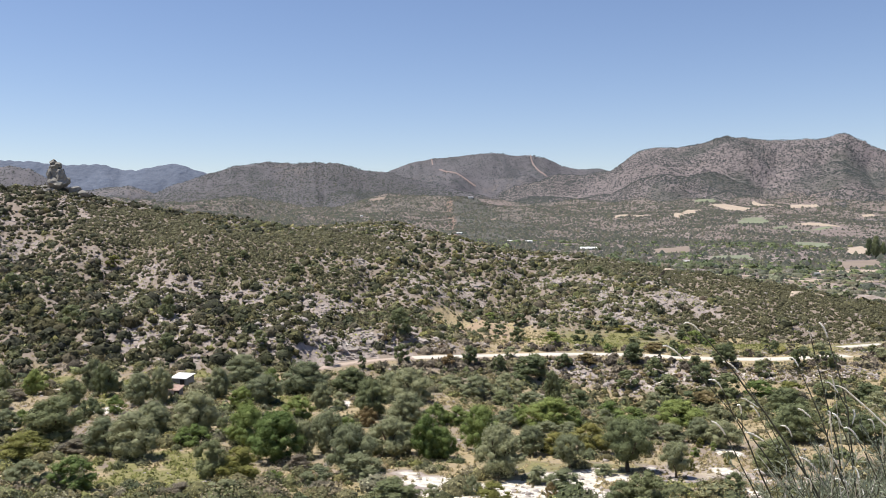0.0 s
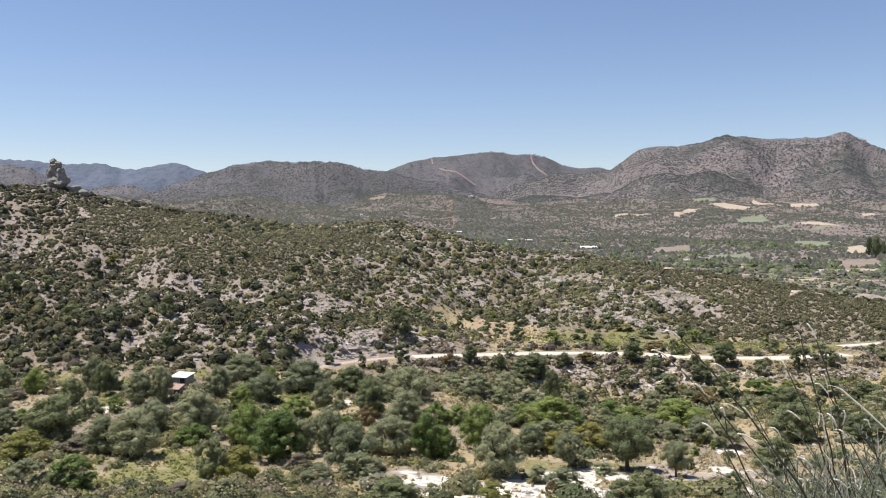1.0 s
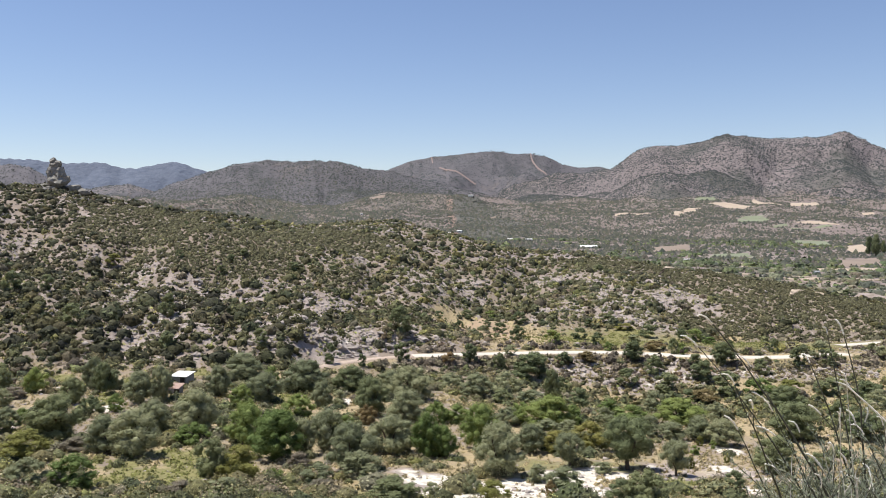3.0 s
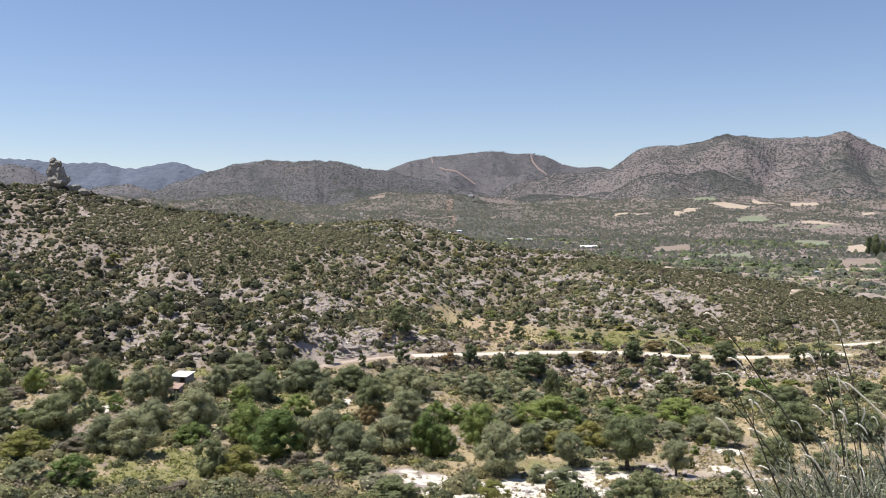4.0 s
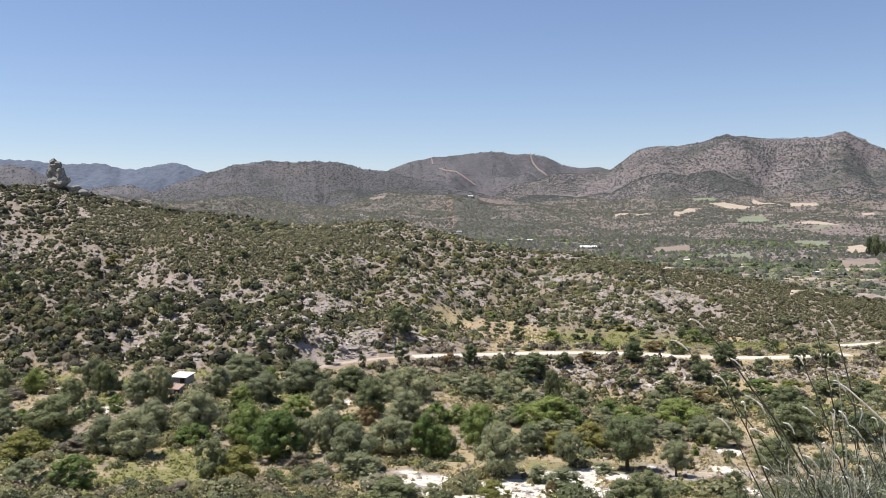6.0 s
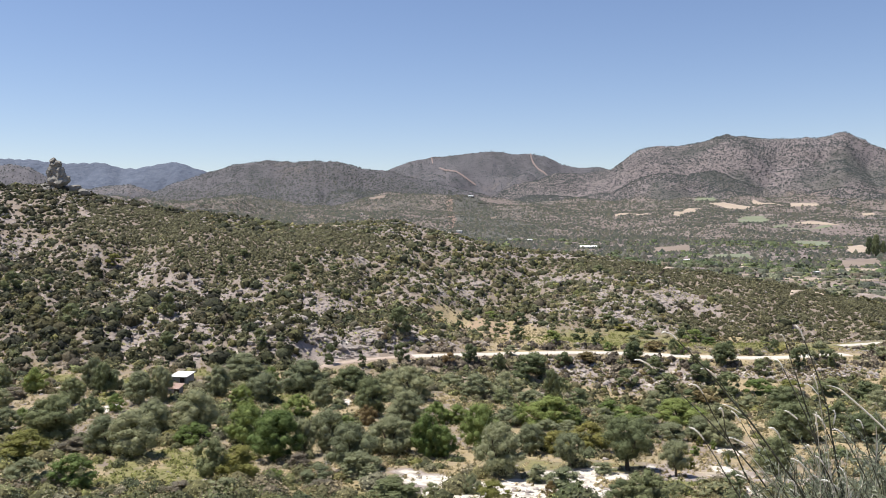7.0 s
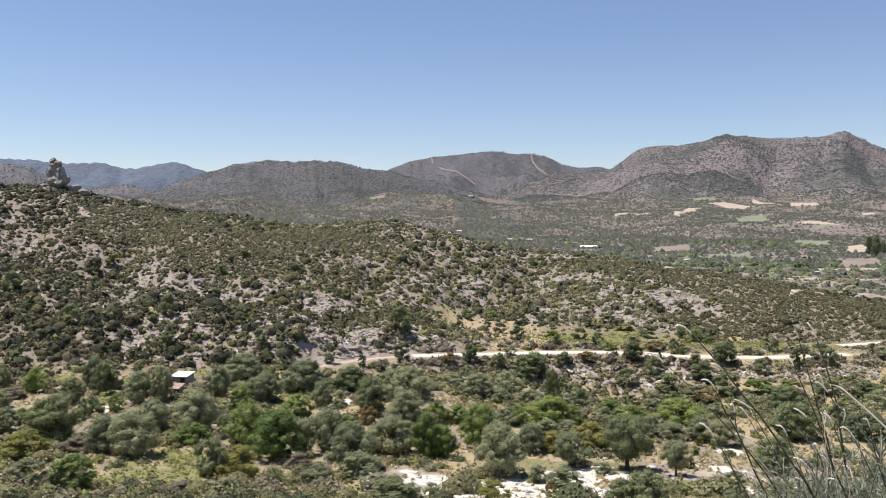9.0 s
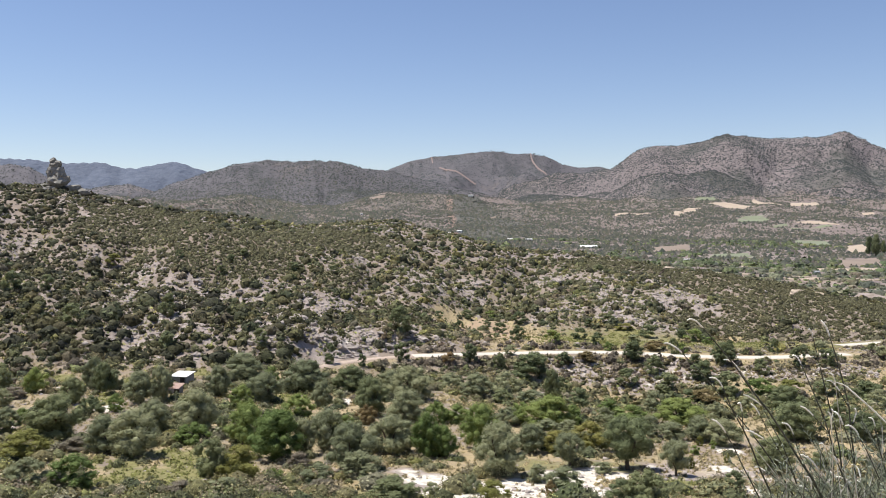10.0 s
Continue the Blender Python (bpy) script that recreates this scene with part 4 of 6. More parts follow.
# middle of the orchard, further east.
for row in (
        ("b", "w", -12.7, 74.1, 2.2, 1.5),
        ("t", "o", -11.2, 82.0, 3.7, 4.3),
        ("b", "g", -10.9, 93.8, 2.3, 1.9),
        ("b", "o", -10.2, 69.7, 2.8, 1.5),
        ("b", "w", -9.3, 65.7, 2.6, 1.1),
        ("t", "d", -9.0, 104.8, 4.1, 4.9),
        ("b", "r", -9.0, 99.0, 2.9, 2.3),
        ("t", "o", -8.0, 73.9, 4.2, 4.1),
        ("t", "o", -7.7, 122.6, 4.1, 3.7),
        ("b", "o", -6.6, 70.9, 3.5, 2.3),
        ("b", "o", -6.6, 82.7, 2.2, 2.7),
        ("t", "o", -5.0, 81.7, 4.6, 4.0),
        ("t", "o", -4.5, 120.1, 6.3, 4.7),
        ("t", "o", -4.3, 101.2, 4.6, 3.8),
        ("b", "d", -3.3, 61.8, 4.1, 2.0),
        ("t", "g", -1.7, 80.1, 2.9, 4.3),
):
    plant(*row)
# east of the orchard: kind, leaf, x, y, width, height.
for row in (
        ("b", "g", -0.8, 99.6, 3.5, 2.7),
        ("b", "o", -0.8, 64.6, 1.3, 1.2),
        ("t", "g", 0.0, 80.3, 2.9, 3.1),
        ("b", "o", 1.4, 134.2, 5.0, 2.9),
        ("b", "g", 1.9, 99.6, 3.1, 2.3),
        ("b", "o", 2.3, 65.4, 1.5, 1.6),
        ("b", "y", 3.6, 61.0, 2.7, 1.6),
        ("t", "g", 3.8, 84.9, 4.2, 4.8),
        ("t", "o", 5.1, 72.2, 4.4, 4.6),
        ("b", "o", 5.5, 129.4, 5.5, 3.6),
        ("b", "o", 7.7, 98.7, 3.7, 2.1),
        ("b", "o", 7.9, 70.5, 2.1, 1.5),
        ("b", "r", 8.0, 62.7, 1.0, 1.3),
        ("t", "o", 8.6, 83.3, 3.0, 3.0),
        ("b", "d", 8.8, 124.5, 3.7, 2.2),
        ("b", "g", 9.3, 99.1, 3.6, 2.5),
        ("b", "o", 9.8, 68.7, 3.0, 1.6),
        ("b", "o", 10.0, 136.3, 5.1, 4.0),
        ("b", "o", 11.0, 90.4, 3.6, 2.1),
        ("b", "y", 11.2, 83.9, 3.4, 2.2),
):
    plant(*row)
# east of the orchard, further east.
for row in (
        ("k", "o", 11.4, 76.7, 2.7, 3.2),
        ("t", "g", 12.1, 96.5, 5.4, 3.6),
        ("b", "d", 12.3, 58.3, 2.5, 1.7),
        ("b", "o", 13.1, 127.5, 4.8, 2.2),
        ("b", "o", 13.7, 92.7, 2.7, 1.6),
        ("b", "d", 14.1, 57.9, 3.3, 2.3),
        ("b", "o", 14.2, 74.5, 2.0, 1.0),
        ("b", "y", 14.8, 85.7, 4.5, 2.8),
        ("b", "g", 14.8, 98.2, 2.9, 2.4),
        ("b", "d", 15.7, 155.4, 7.5, 4.4),
        ("k", "d", 16.7, 76.0, 4.8, 4.7),
        ("t", "d", 17.5, 136.8, 2.7, 5.5),
        ("b", "o", 19.0, 99.8, 2.8, 2.1),
        ("b", "w", 20.0, 84.6, 1.9, 1.6),
        ("b", "g", 20.1, 103.4, 3.5, 2.5),
        ("b", "d", 20.2, 145.0, 2.5, 3.7),
        ("b", "d", 20.2, 126.1, 3.9, 2.9),
        ("b", "g", 22.3, 100.0, 4.4, 2.4),
        ("b", "d", 33.9, 155.7, 4.0, 3.3),
):
    plant(*row)
# east end of the valley: kind, leaf, x, y, width, height.
for row in (
        ("b", "o", 19.6, 60.8, 2.9, 1.3),
        ("k", "o", 20.0, 72.3, 2.5, 3.2),
        ("b", "y", 21.1, 86.0, 0.8, 1.0),
        ("b", "d", 22.1, 63.8, 2.0, 1.6),
        ("b", "y", 22.3, 76.1, 0.9, 1.2),
        ("b", "o", 22.5, 91.9, 2.7, 2.3),
        ("t", "o", 24.3, 90.0, 3.0, 2.0),
        ("b", "g", 24.8, 83.1, 1.0, 1.0),
        ("b", "y", 26.4, 78.2, 0.7, 1.0),
        ("b", "y", 26.7, 87.6, 0.8, 1.1),
        ("t", "o", 27.3, 90.0, 3.0, 2.8),
        ("b", "g", 27.5, 86.1, 0.8, 1.0),
        ("t", "g", 28.4, 101.6, 5.8, 3.1),
        ("t", "d", 29.0, 73.7, 3.8, 3.5),
        ("t", "o", 29.4, 87.9, 3.6, 2.9),
        ("b", "o", 30.3, 120.7, 4.0, 3.2),
        ("b", "o", 33.6, 104.1, 3.2, 2.4),
        ("b", "d", 34.3, 76.9, 2.1, 1.5),
):
    plant(*row)
# east end of the valley, further east.
for row in (
        ("t", "d", 37.7, 90.3, 5.3, 4.1),
        ("b", "d", 40.1, 151.6, 5.1, 3.6),
        ("b", "d", 42.4, 145.5, 3.9, 2.1),
        ("b", "r", 44.1, 143.2, 5.0, 2.5),
        ("t", "d", 45.2, 90.5, 4.0, 2.9),
        ("b", "d", 46.2, 98.5, 3.0, 2.5),
        ("b", "d", 47.6, 154.8, 4.8, 3.7),
        ("b", "o", 48.5, 132.9, 3.6, 2.5),
        ("b", "d", 48.8, 95.3, 2.5, 1.9),
        ("b", "d", 49.7, 147.0, 5.7, 3.9),
        ("t", "d", 52.8, 130.0, 5.6, 4.0),
        ("b", "g", 54.3, 145.1, 5.4, 2.9),
        ("b", "w", 58.8, 138.5, 2.8, 2.0),
        ("b", "y", 59.2, 144.4, 4.8, 2.5),
        ("b", "d", 64.9, 141.6, 4.7, 3.0),
        ("b", "o", 66.7, 129.5, 4.3, 3.0),
        ("b", "d", 69.5, 139.4, 5.2, 3.1),
):
    plant(*row)
# terrace and roadside: kind, leaf, x, y, width, height.
for row in (
        ("b", "d", -20.4, 153.4, 2.8, 3.8),
        ("b", "d", -14.7, 153.0, 1.7, 2.2),
        ("b", "d", -8.8, 172.7, 4.9, 5.6),
        ("b", "d", -7.7, 159.1, 3.1, 3.5),
        ("b", "d", -1.1, 198.5, 2.5, 1.8),
        ("b", "r", 1.2, 158.8, 2.7, 2.7),
        ("b", "d", 3.7, 193.8, 2.0, 1.9),
        ("b", "d", 4.9, 160.3, 3.3, 3.8),
        ("b", "d", 6.2, 213.0, 3.2, 2.2),
        ("b", "d", 10.6, 204.8, 1.9, 1.6),
        ("b", "d", 10.7, 159.0, 2.7, 3.1),
        ("b", "g", 12.5, 218.6, 3.5, 2.1),
        ("b", "d", 13.2, 197.5, 3.2, 2.6),
        ("b", "o", 13.4, 166.5, 2.9, 2.0),
        ("b", "d", 16.0, 184.1, 3.4, 3.3),
        ("b", "d", 17.1, 159.2, 4.2, 3.7),
        ("b", "d", 19.0, 210.2, 3.9, 2.8),
        ("b", "g", 23.0, 178.9, 3.4, 3.0),
        ("b", "d", 23.4, 162.5, 3.4, 2.6),
        ("b", "r", 28.2, 164.6, 3.8, 1.9),
        ("b", "d", 30.5, 189.2, 3.3, 2.8),
        ("b", "d", 32.7, 179.3, 2.7, 2.6),
        ("b", "g", 33.7, 173.6, 2.2, 1.8),
        ("b", "d", 34.8, 203.6, 2.4, 1.9),
):
    plant(*row)
# terrace and roadside, further east.
for row in (
        ("t", "d", 36.9, 164.6, 4.1, 3.8),
        ("b", "d", 39.8, 204.5, 3.8, 1.9),
        ("b", "d", 39.9, 159.2, 4.0, 3.7),
        ("b", "o", 41.8, 185.6, 3.4, 1.4),
        ("b", "y", 42.6, 199.2, 4.1, 1.5),
        ("b", "r", 43.5, 173.5, 4.3, 2.0),
        ("b", "d", 45.9, 169.3, 2.5, 3.3),
        ("b", "d", 46.0, 190.7, 4.2, 2.9),
        ("b", "g", 47.5, 168.4, 2.0, 2.4),
        ("b", "d", 47.5, 159.7, 2.7, 2.7),
        ("t", "d", 53.3, 160.4, 4.5, 4.0),
        ("b", "d", 54.7, 194.4, 2.7, 2.6),
        ("b", "g", 56.8, 192.4, 4.4, 2.8),
        ("b", "d", 57.4, 169.7, 2.1, 2.7),
        ("b", "d", 58.3, 155.6, 3.2, 3.0),
        ("b", "g", 59.8, 189.6, 3.3, 1.7),
        ("b", "o", 62.8, 168.7, 1.7, 1.3),
        ("b", "d", 66.8, 160.0, 3.1, 3.7),
        ("b", "d", 67.6, 172.9, 2.4, 2.9),
        ("b", "o", 72.6, 170.8, 2.5, 2.0),
        ("b", "o", 73.0, 164.4, 3.9, 3.8),
        ("b", "d", 73.9, 161.5, 3.4, 3.1),
        ("b", "o", 87.3, 168.6, 3.3, 2.7),
        ("b", "d", 91.2, 179.7, 2.0, 1.6),
):
    plant(*row)
# hillside: kind, leaf, x, y, width, height.
for row in (
        ("b", "d", -67.4, 217.7, 2.2, 2.1),
        ("b", "d", -55.1, 211.3, 2.7, 2.5),
        ("b", "d", -54.2, 217.9, 2.8, 2.0),
        ("b", "d", -52.0, 222.0, 2.8, 2.0),
        ("b", "y", -87.3, 225.2, 4.1, 2.9),
        ("b", "d", -38.3, 218.3, 3.5, 2.3),
        ("b", "d", -28.5, 220.9, 2.8, 2.0),
        ("b", "d", -54.8, 169.8, 3.5, 4.5),
        ("b", "d", -69.9, 160.4, 4.6, 4.2),
        ("b", "g", -15.7, 189.7, 2.6, 1.2),
        ("b", "d", -0.7, 249.5, 3.1, 2.0),
        ("b", "d", -49.9, 152.9, 3.5, 3.6),
        ("b", "d", -87.0, 171.1, 3.9, 3.8),
        ("b", "d", -81.5, 175.2, 3.0, 2.9),
        ("b", "d", -73.8, 244.9, 1.7, 1.6),
        ("b", "d", 207.0, 434.3, 5.0, 4.0),
        ("b", "d", -33.2, 153.6, 3.2, 3.0),
        ("b", "d", 48.5, 264.4, 3.4, 2.1),
        ("b", "d", -37.4, 212.7, 2.2, 1.7),
):
    plant(*row)
# edge of the far valley: kind, leaf, x, y, width, height.
for row in (
        ("t", "d", 413.8, 825.8, 7.0, 17.1),
        ("t", "d", 408.4, 802.5, 9.0, 21.0),
        ("t", "d", 428.4, 828.7, 5.8, 13.7),
        ("b", "d", 121.6, 263.3, 2.6, 1.8),
):
    plant(*row)



# ---------------------------------------------------------------- scrub
def dome(level):
    """Vertices and triangles of a rounded clump without its underside."""
    if level < 0:
        return np.array([(1, 0, -0.2), (0, 1, -0.2), (-1, 0, -0.2), (0, -1, -0.2), (0, 0, 1.0)]), np.array([(0, 1, 4), (1, 2, 4), (2, 3, 4), (3, 0, 4)])
    if level == 0:
        v = np.array([(1, 0, -0.1), (0, 1, -0.1), (-1, 0, -0.1), (0, -1, -0.1), (0.62, 0.62, 0.62), (-0.62, 0.62, 0.62), (-0.62, -0.62, 0.62), (0.62, -0.62, 0.62)])
        f = np.array([(0, 1, 4), (1, 5, 4), (1, 2, 5), (2, 6, 5), (2, 3, 6), (3, 7, 6), (3, 0, 7), (0, 4, 7), (4, 5, 6), (4, 6, 7)])
        return v, f
    bm = bmesh.new()
    bmesh.ops.create_icosphere(bm, subdivisions=level, radius=1.0)
    bmesh.ops.delete(bm, geom=[q for q in bm.faces if q.calc_center_median().z < -0.25], context="FACES")
    bmesh.ops.delete(bm, geom=[q for q in bm.verts if not q.link_faces], context="VERTS")
    bm.verts.index_update()
    v = np.array([tuple(q.co) for q in bm.verts])
    f = np.array([[q.index for q in face.verts] for face in bm.faces])
    bm.free()
    return v, f


def mounds(x, y, z, radius, level, rng, tall=0.85):
    """A lumpy clump of foliage at each place: verts and triangles."""
    v, f = dome(level)
    n = len(x)
    lump = rng.uniform(0.82, 1.15, (n, len(v), 1))
    w = rng.uniform(0, 6.28, (n, 1))
    c, q = np.cos(w), np.sin(w)
    p = v[None] * lump
    p = np.stack([p[..., 0] * c - p[..., 1] * q, p[..., 0] * q + p[..., 1] * c, p[..., 2]], -1)
    squash = tall * rng.uniform(0.7, 1.25, (n, 1))
    p = p * radius[:, None, None] * np.stack([rng.uniform(0.85, 1.15, (n, 1)), rng.uniform(0.85, 1.15, (n, 1)), squash], -1)
    p = p + np.stack([x, y, z], -1)[:, None]
    return p.reshape(-1, 3), (f[None] + len(v) * np.arange(n)[:, None, None]).reshape(-1, 3), len(v)


def scrub(name, x, y, radius, seed, tint, label, levels, height=None, mat=None, tall=0.85):
    """Many low shrubs joined: lumpy clumps of foliage with loose leaves on them, each of its own colour.
    levels: (from, to, roundness, leaves) by distance."""
    rng = np.random.default_rng(seed)
    z = (height or ground_height)(x, y)
    r = np.hypot(x, y)
    verts, tris, quads, hues, start = [], [], [], [], 0
    for near, far, level, leaves in levels:
        k = np.nonzero((r >= near) & (r < far))[0]
        if not len(k):
            continue
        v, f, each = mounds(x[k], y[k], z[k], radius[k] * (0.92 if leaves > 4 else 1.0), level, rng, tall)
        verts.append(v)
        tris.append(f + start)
        # Leafy clumps get a darker core: shade between leaves put into the tint.
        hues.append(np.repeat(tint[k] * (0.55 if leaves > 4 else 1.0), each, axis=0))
        start += len(v)
        if leaves:
            who = np.repeat(k, leaves)
            out = ball_points(len(who), rng)
            out[:, 2] = np.abs(out[:, 2])
            c = np.column_stack([x[who], y[who], z[who]]) + out * (radius[who] * rng.uniform(0.80, 1.08, len(who)))[:, None] * (1, 1, tall)
            v, f = leaf_quads(c, out + rng.normal(size=out.shape) * 0.8 + (0, 0, 0.2), radius[who] * rng.uniform(0.7, 1.4, len(who)) * min(0.95 / math.sqrt(leaves), 0.3), rng, 0.7)
            verts.append(v)
            quads.append(f + start)
            hues.append(np.repeat(tint[who] * rng.uniform(0.9, 1.25, (len(who), 1)), 3, axis=0))
            start += len(v)
    faces = [np.concatenate(tris)] + ([np.concatenate(quads)] if quads else [])
    ob = solid(name, np.concatenate(verts), faces, mat or SCRUB, np.clip(np.concatenate(hues), 0.01, 1), True)
    return tagged(ob, label, "shrubs", kind="stuff")


TONES = np.array([(0.182, 0.171, 0.077), (0.143, 0.145, 0.068), (0.22, 0.198, 0.097), (0.242, 0.209, 0.132), (0.105, 0.112, 0.057), (0.259, 0.242, 0.086)])


def tones(rng, n, shares, spread=0.12):
    t = TONES[rng.choice(len(TONES), n, p=np.array(shares) / np.sum(shares))]
    return t * rng.normal(1.0, spread, (n, 1)) * rng.normal(1.0, 0.04, (n, 3))


def build_hill_scrub():
    rng = np.random.default_rng(5)
    x, y = np.meshgrid(np.arange(-200, 200, 1.28), np.arange(120, 360, 1.28))
    n = x.size
    x, y = x.ravel() + rng.uniform(-0.6, 0.6, n), y.ravel() + rng.uniform(-0.6, 0.6, n)
    r = np.hypot(x, y)
    keep = (np.abs(np.arctan2(x, y)) < 0.503) & (r > 136) & (r < 395)
    x, y, r = x[keep], y[keep], r[keep]
    n = len(x)
    hill = hill_share(x, y)
    d = np.minimum(from_line(x, y, ROAD)[0], from_line(x, y, TRACK)[0])
    bare = bareness(x, y)
    chance = hill * np.clip(1.02 - 0.88 * bare + 0.30 * fbm(x, y, 7, 2, 83), 0.10, 1) * (d > 4.5) * (1 - 0.9 * patchiness(x, y, STRAWY)) * (1 - 0.8 * patchiness(x, y, GRASSY))
    chance = chance * (1 - 0.8 * patchiness(x, y, LUSH))
    keep = rng.random(n) < chance * 0.92
    x, y, r, bare = x[keep], y[keep], r[keep], bare[keep]
    n = len(x)
    radius = np.clip(rng.lognormal(-0.46, 0.48, n), 0.28, 2.0) * (1.06 - 0.25 * bare)
    lush = patchiness(x, y, LUSH)
    radius *= (1 - 0.35 * lush) * (1 + 0.25 * step01(210, 165, r) * step01(30, -10, x))
    tint = tones(rng, n, (4, 4, 3, 2, 4, 1), 0.2) * (1 - 0.25 * (radius > 1.4))[:, None]
    tint = tint * (1 - lush[:, None]) + lush[:, None] * np.array((0.182, 0.172, 0.088)) * rng.normal(1, 0.1, (n, 1))
    # Shrubs on the western slopes are tinted darker, painting in the slope's shade.
    tint = tint * (1 - 0.27 * step01(230, 180, r) * step01(10, -40, x))[:, None]
    tint = tint * (1 - 0.34 * step01(-45, -85, x) * step01(185, 215, r))[:, None]
    k = 78000
    az, r = np.radians(rng.uniform(-28.8, 28.8, k)), np.sqrt(rng.uniform(190 ** 2, 340 ** 2, k))
    u, v = r * np.sin(az), r * np.cos(az)
    keep = rng.random(k) < step01(0.2, 0.7, patchiness(u, v, LUSH)) * hill_share(u, v)
    u, v = u[keep], v[keep]
    x, y = np.concatenate([x, u]), np.concatenate([y, v])
    radius = np.concatenate([radius, np.clip(rng.lognormal(-0.75, 0.28, len(u)), 0.26, 0.95)])
    tint = np.concatenate([tint, np.array((0.165, 0.155, 0.080)) * rng.normal(1, 0.16, (len(u), 1))])
    tint = tint * (1 - 0.16 * step01(45, 70, x))[:, None]
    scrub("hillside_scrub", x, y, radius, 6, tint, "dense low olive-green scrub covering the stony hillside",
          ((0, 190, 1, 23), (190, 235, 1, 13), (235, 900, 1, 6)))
    n = 36000
    az, r = np.radians(rng.uniform(-28.8, 28.8, n)), np.sqrt(rng.uniform(138 ** 2, 270 ** 2, n))
    x, y = r * np.sin(az), r * np.cos(az)
    keep = (rng.random(n) < np.maximum(hill_share(x, y) * (0.35 + 0.65 * bareness(x, y)), 0.9 * patchiness(x, y, SCREE))) & (from_line(x, y, ROAD)[0] > 4)
    x, y = x[keep], y[keep]
    tint = tones(rng, len(x), (2, 1, 3, 4, 1, 1), 0.2)
    scrub("low_scrub", x, y, rng.uniform(0.16, 0.42, len(x)), 8, tint, "small dry brown and olive tussocks among the stones", ((0, 900, -1, 4),), tall=0.9)


def build_scree_scrub():
    """Small brown shrubs dotted over the bare slopes above and below the road."""
    rng = np.random.default_rng(9)
    n = 60000
    az, r = np.radians(rng.uniform(-12, 28.5, n)), np.sqrt(rng.uniform(140 ** 2, 180 ** 2, n))
    x, y = r * np.sin(az), r * np.cos(az)
    keep = (rng.random(n) < 0.06 * patchiness(x, y, SCREE)) & (from_line(x, y, ROAD)[0] > 3.6)
    x, y = x[keep], y[keep]
    tint = tones(rng, len(x), (2, 2, 2, 3, 3, 0), 0.2) * (0.95, 0.82, 0.82)
    scrub("scree_scrub", x, y, np.clip(rng.lognormal(-0.95, 0.4, len(x)), 0.18, 0.95), 10, tint, "small brown shrubs dotted over the bare stony bank", ((0, 900, 0, 10),))


build_scree_scrub()
build_hill_scrub()


def build_valley_scrub():
    rng = np.random.default_rng(15)
    n = 17000
    az, r = np.radians(rng.uniform(-28.8, 28.8, n)), np.sqrt(rng.uniform(50 ** 2, 215 ** 2, n))
    x, y = r * np.sin(az), r * np.cos(az)
    d = np.minimum(from_line(x, y, ROAD)[0], from_line(x, y, TRACK)[0])
    open_land = np.maximum.reduce([patchiness(x, y, p) for p in (PALE, GRASSY, STRAWY)])
    near = (1 - patchiness(x, y, GRASSY)) * step01(74, 62, y + 12 * step01(-7, -2, x) * step01(17, 12, x))
    verge = step01(13, 8, d) * step01(150, 160, y)
    scree = patchiness(x, y, SCREE)
    chance = (1 - hill_share(x, y)) * (d > 4) * (0.25 + 0.40 * fbm(x, y, 14, 2, 141) + 0.45 * near + 0.3 * step01(112, 128, y) + 0.4 * verge) * (1 - 0.82 * scree) * (1 - 0.93 * open_land * (1 - 0.6 * verge)) * (1 - 0.85 * terrace_share(x, y))
    keep = rng.random(n) < chance
    x, y, r = x[keep], y[keep], r[keep]
    n = len(x)
    radius = np.clip(rng.lognormal(-0.42, 0.40, n), 0.25, 1.7) * (1 + 0.2 * verge[keep])
    tint = tones(rng, n, (4, 4, 4, 4, 3, 1)) * (0.97, 1.0, 0.97) * (1 + 0.08 * step01(80, 66, r))[:, None]
    brown = np.maximum(verge, scree)[keep][:, None] * (rng.random((n, 1)) < 0.7)
    tint = tint * (1 - brown) + brown * tint.mean(1, keepdims=True) * (1.22, 1.0, 0.74)
    radius = radius * (1 - 0.3 * scree[keep])
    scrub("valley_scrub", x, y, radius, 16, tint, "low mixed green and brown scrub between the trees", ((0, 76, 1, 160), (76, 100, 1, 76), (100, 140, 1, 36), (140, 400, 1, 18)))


build_valley_scrub()


def build_tufts():
    """Dry and green grass tufts on the open ground of the valley."""
    rng = np.random.default_rng(19)
    n = 64000
    az, r = np.radians(rng.uniform(-28.8, 28.8, n)), np.sqrt(rng.uniform(56 ** 2, 215 ** 2, n))
    x, y = r * np.sin(az), r * np.cos(az)
    d = np.minimum(from_line(x, y, ROAD)[0], from_line(x, y, TRACK)[0])
    pale = patchiness(x, y, PALE)
    chance = (1 - hill_share(x, y)) * (d > 3) * (0.55 + 0.5 * fbm(x, y, 6, 2, 191)) * (1 - 0.80 * pale)
    keep = rng.random(n) < chance
    x, y, pale = x[keep], y[keep], pale[keep]
    n = len(x)
    green = np.clip(patchiness(x, y, GRASSY) + 0.25 * rng.random(n), 0, 1)[:, None]
    tint = np.array((0.40, 0.32, 0.18)) * (1 - green) + np.array((0.215, 0.22, 0.068)) * green
    tint = tint * rng.normal(1, 0.16, (n, 1))
    ob = scrub("grass_tufts", x, y, rng.uniform(0.10, 0.34, n), 20, tint, "tufts of dry and green grass on the open ground",
               ((0, 400, -1, 7),), tall=1.1)
    ob["category"] = "grass"


build_tufts()


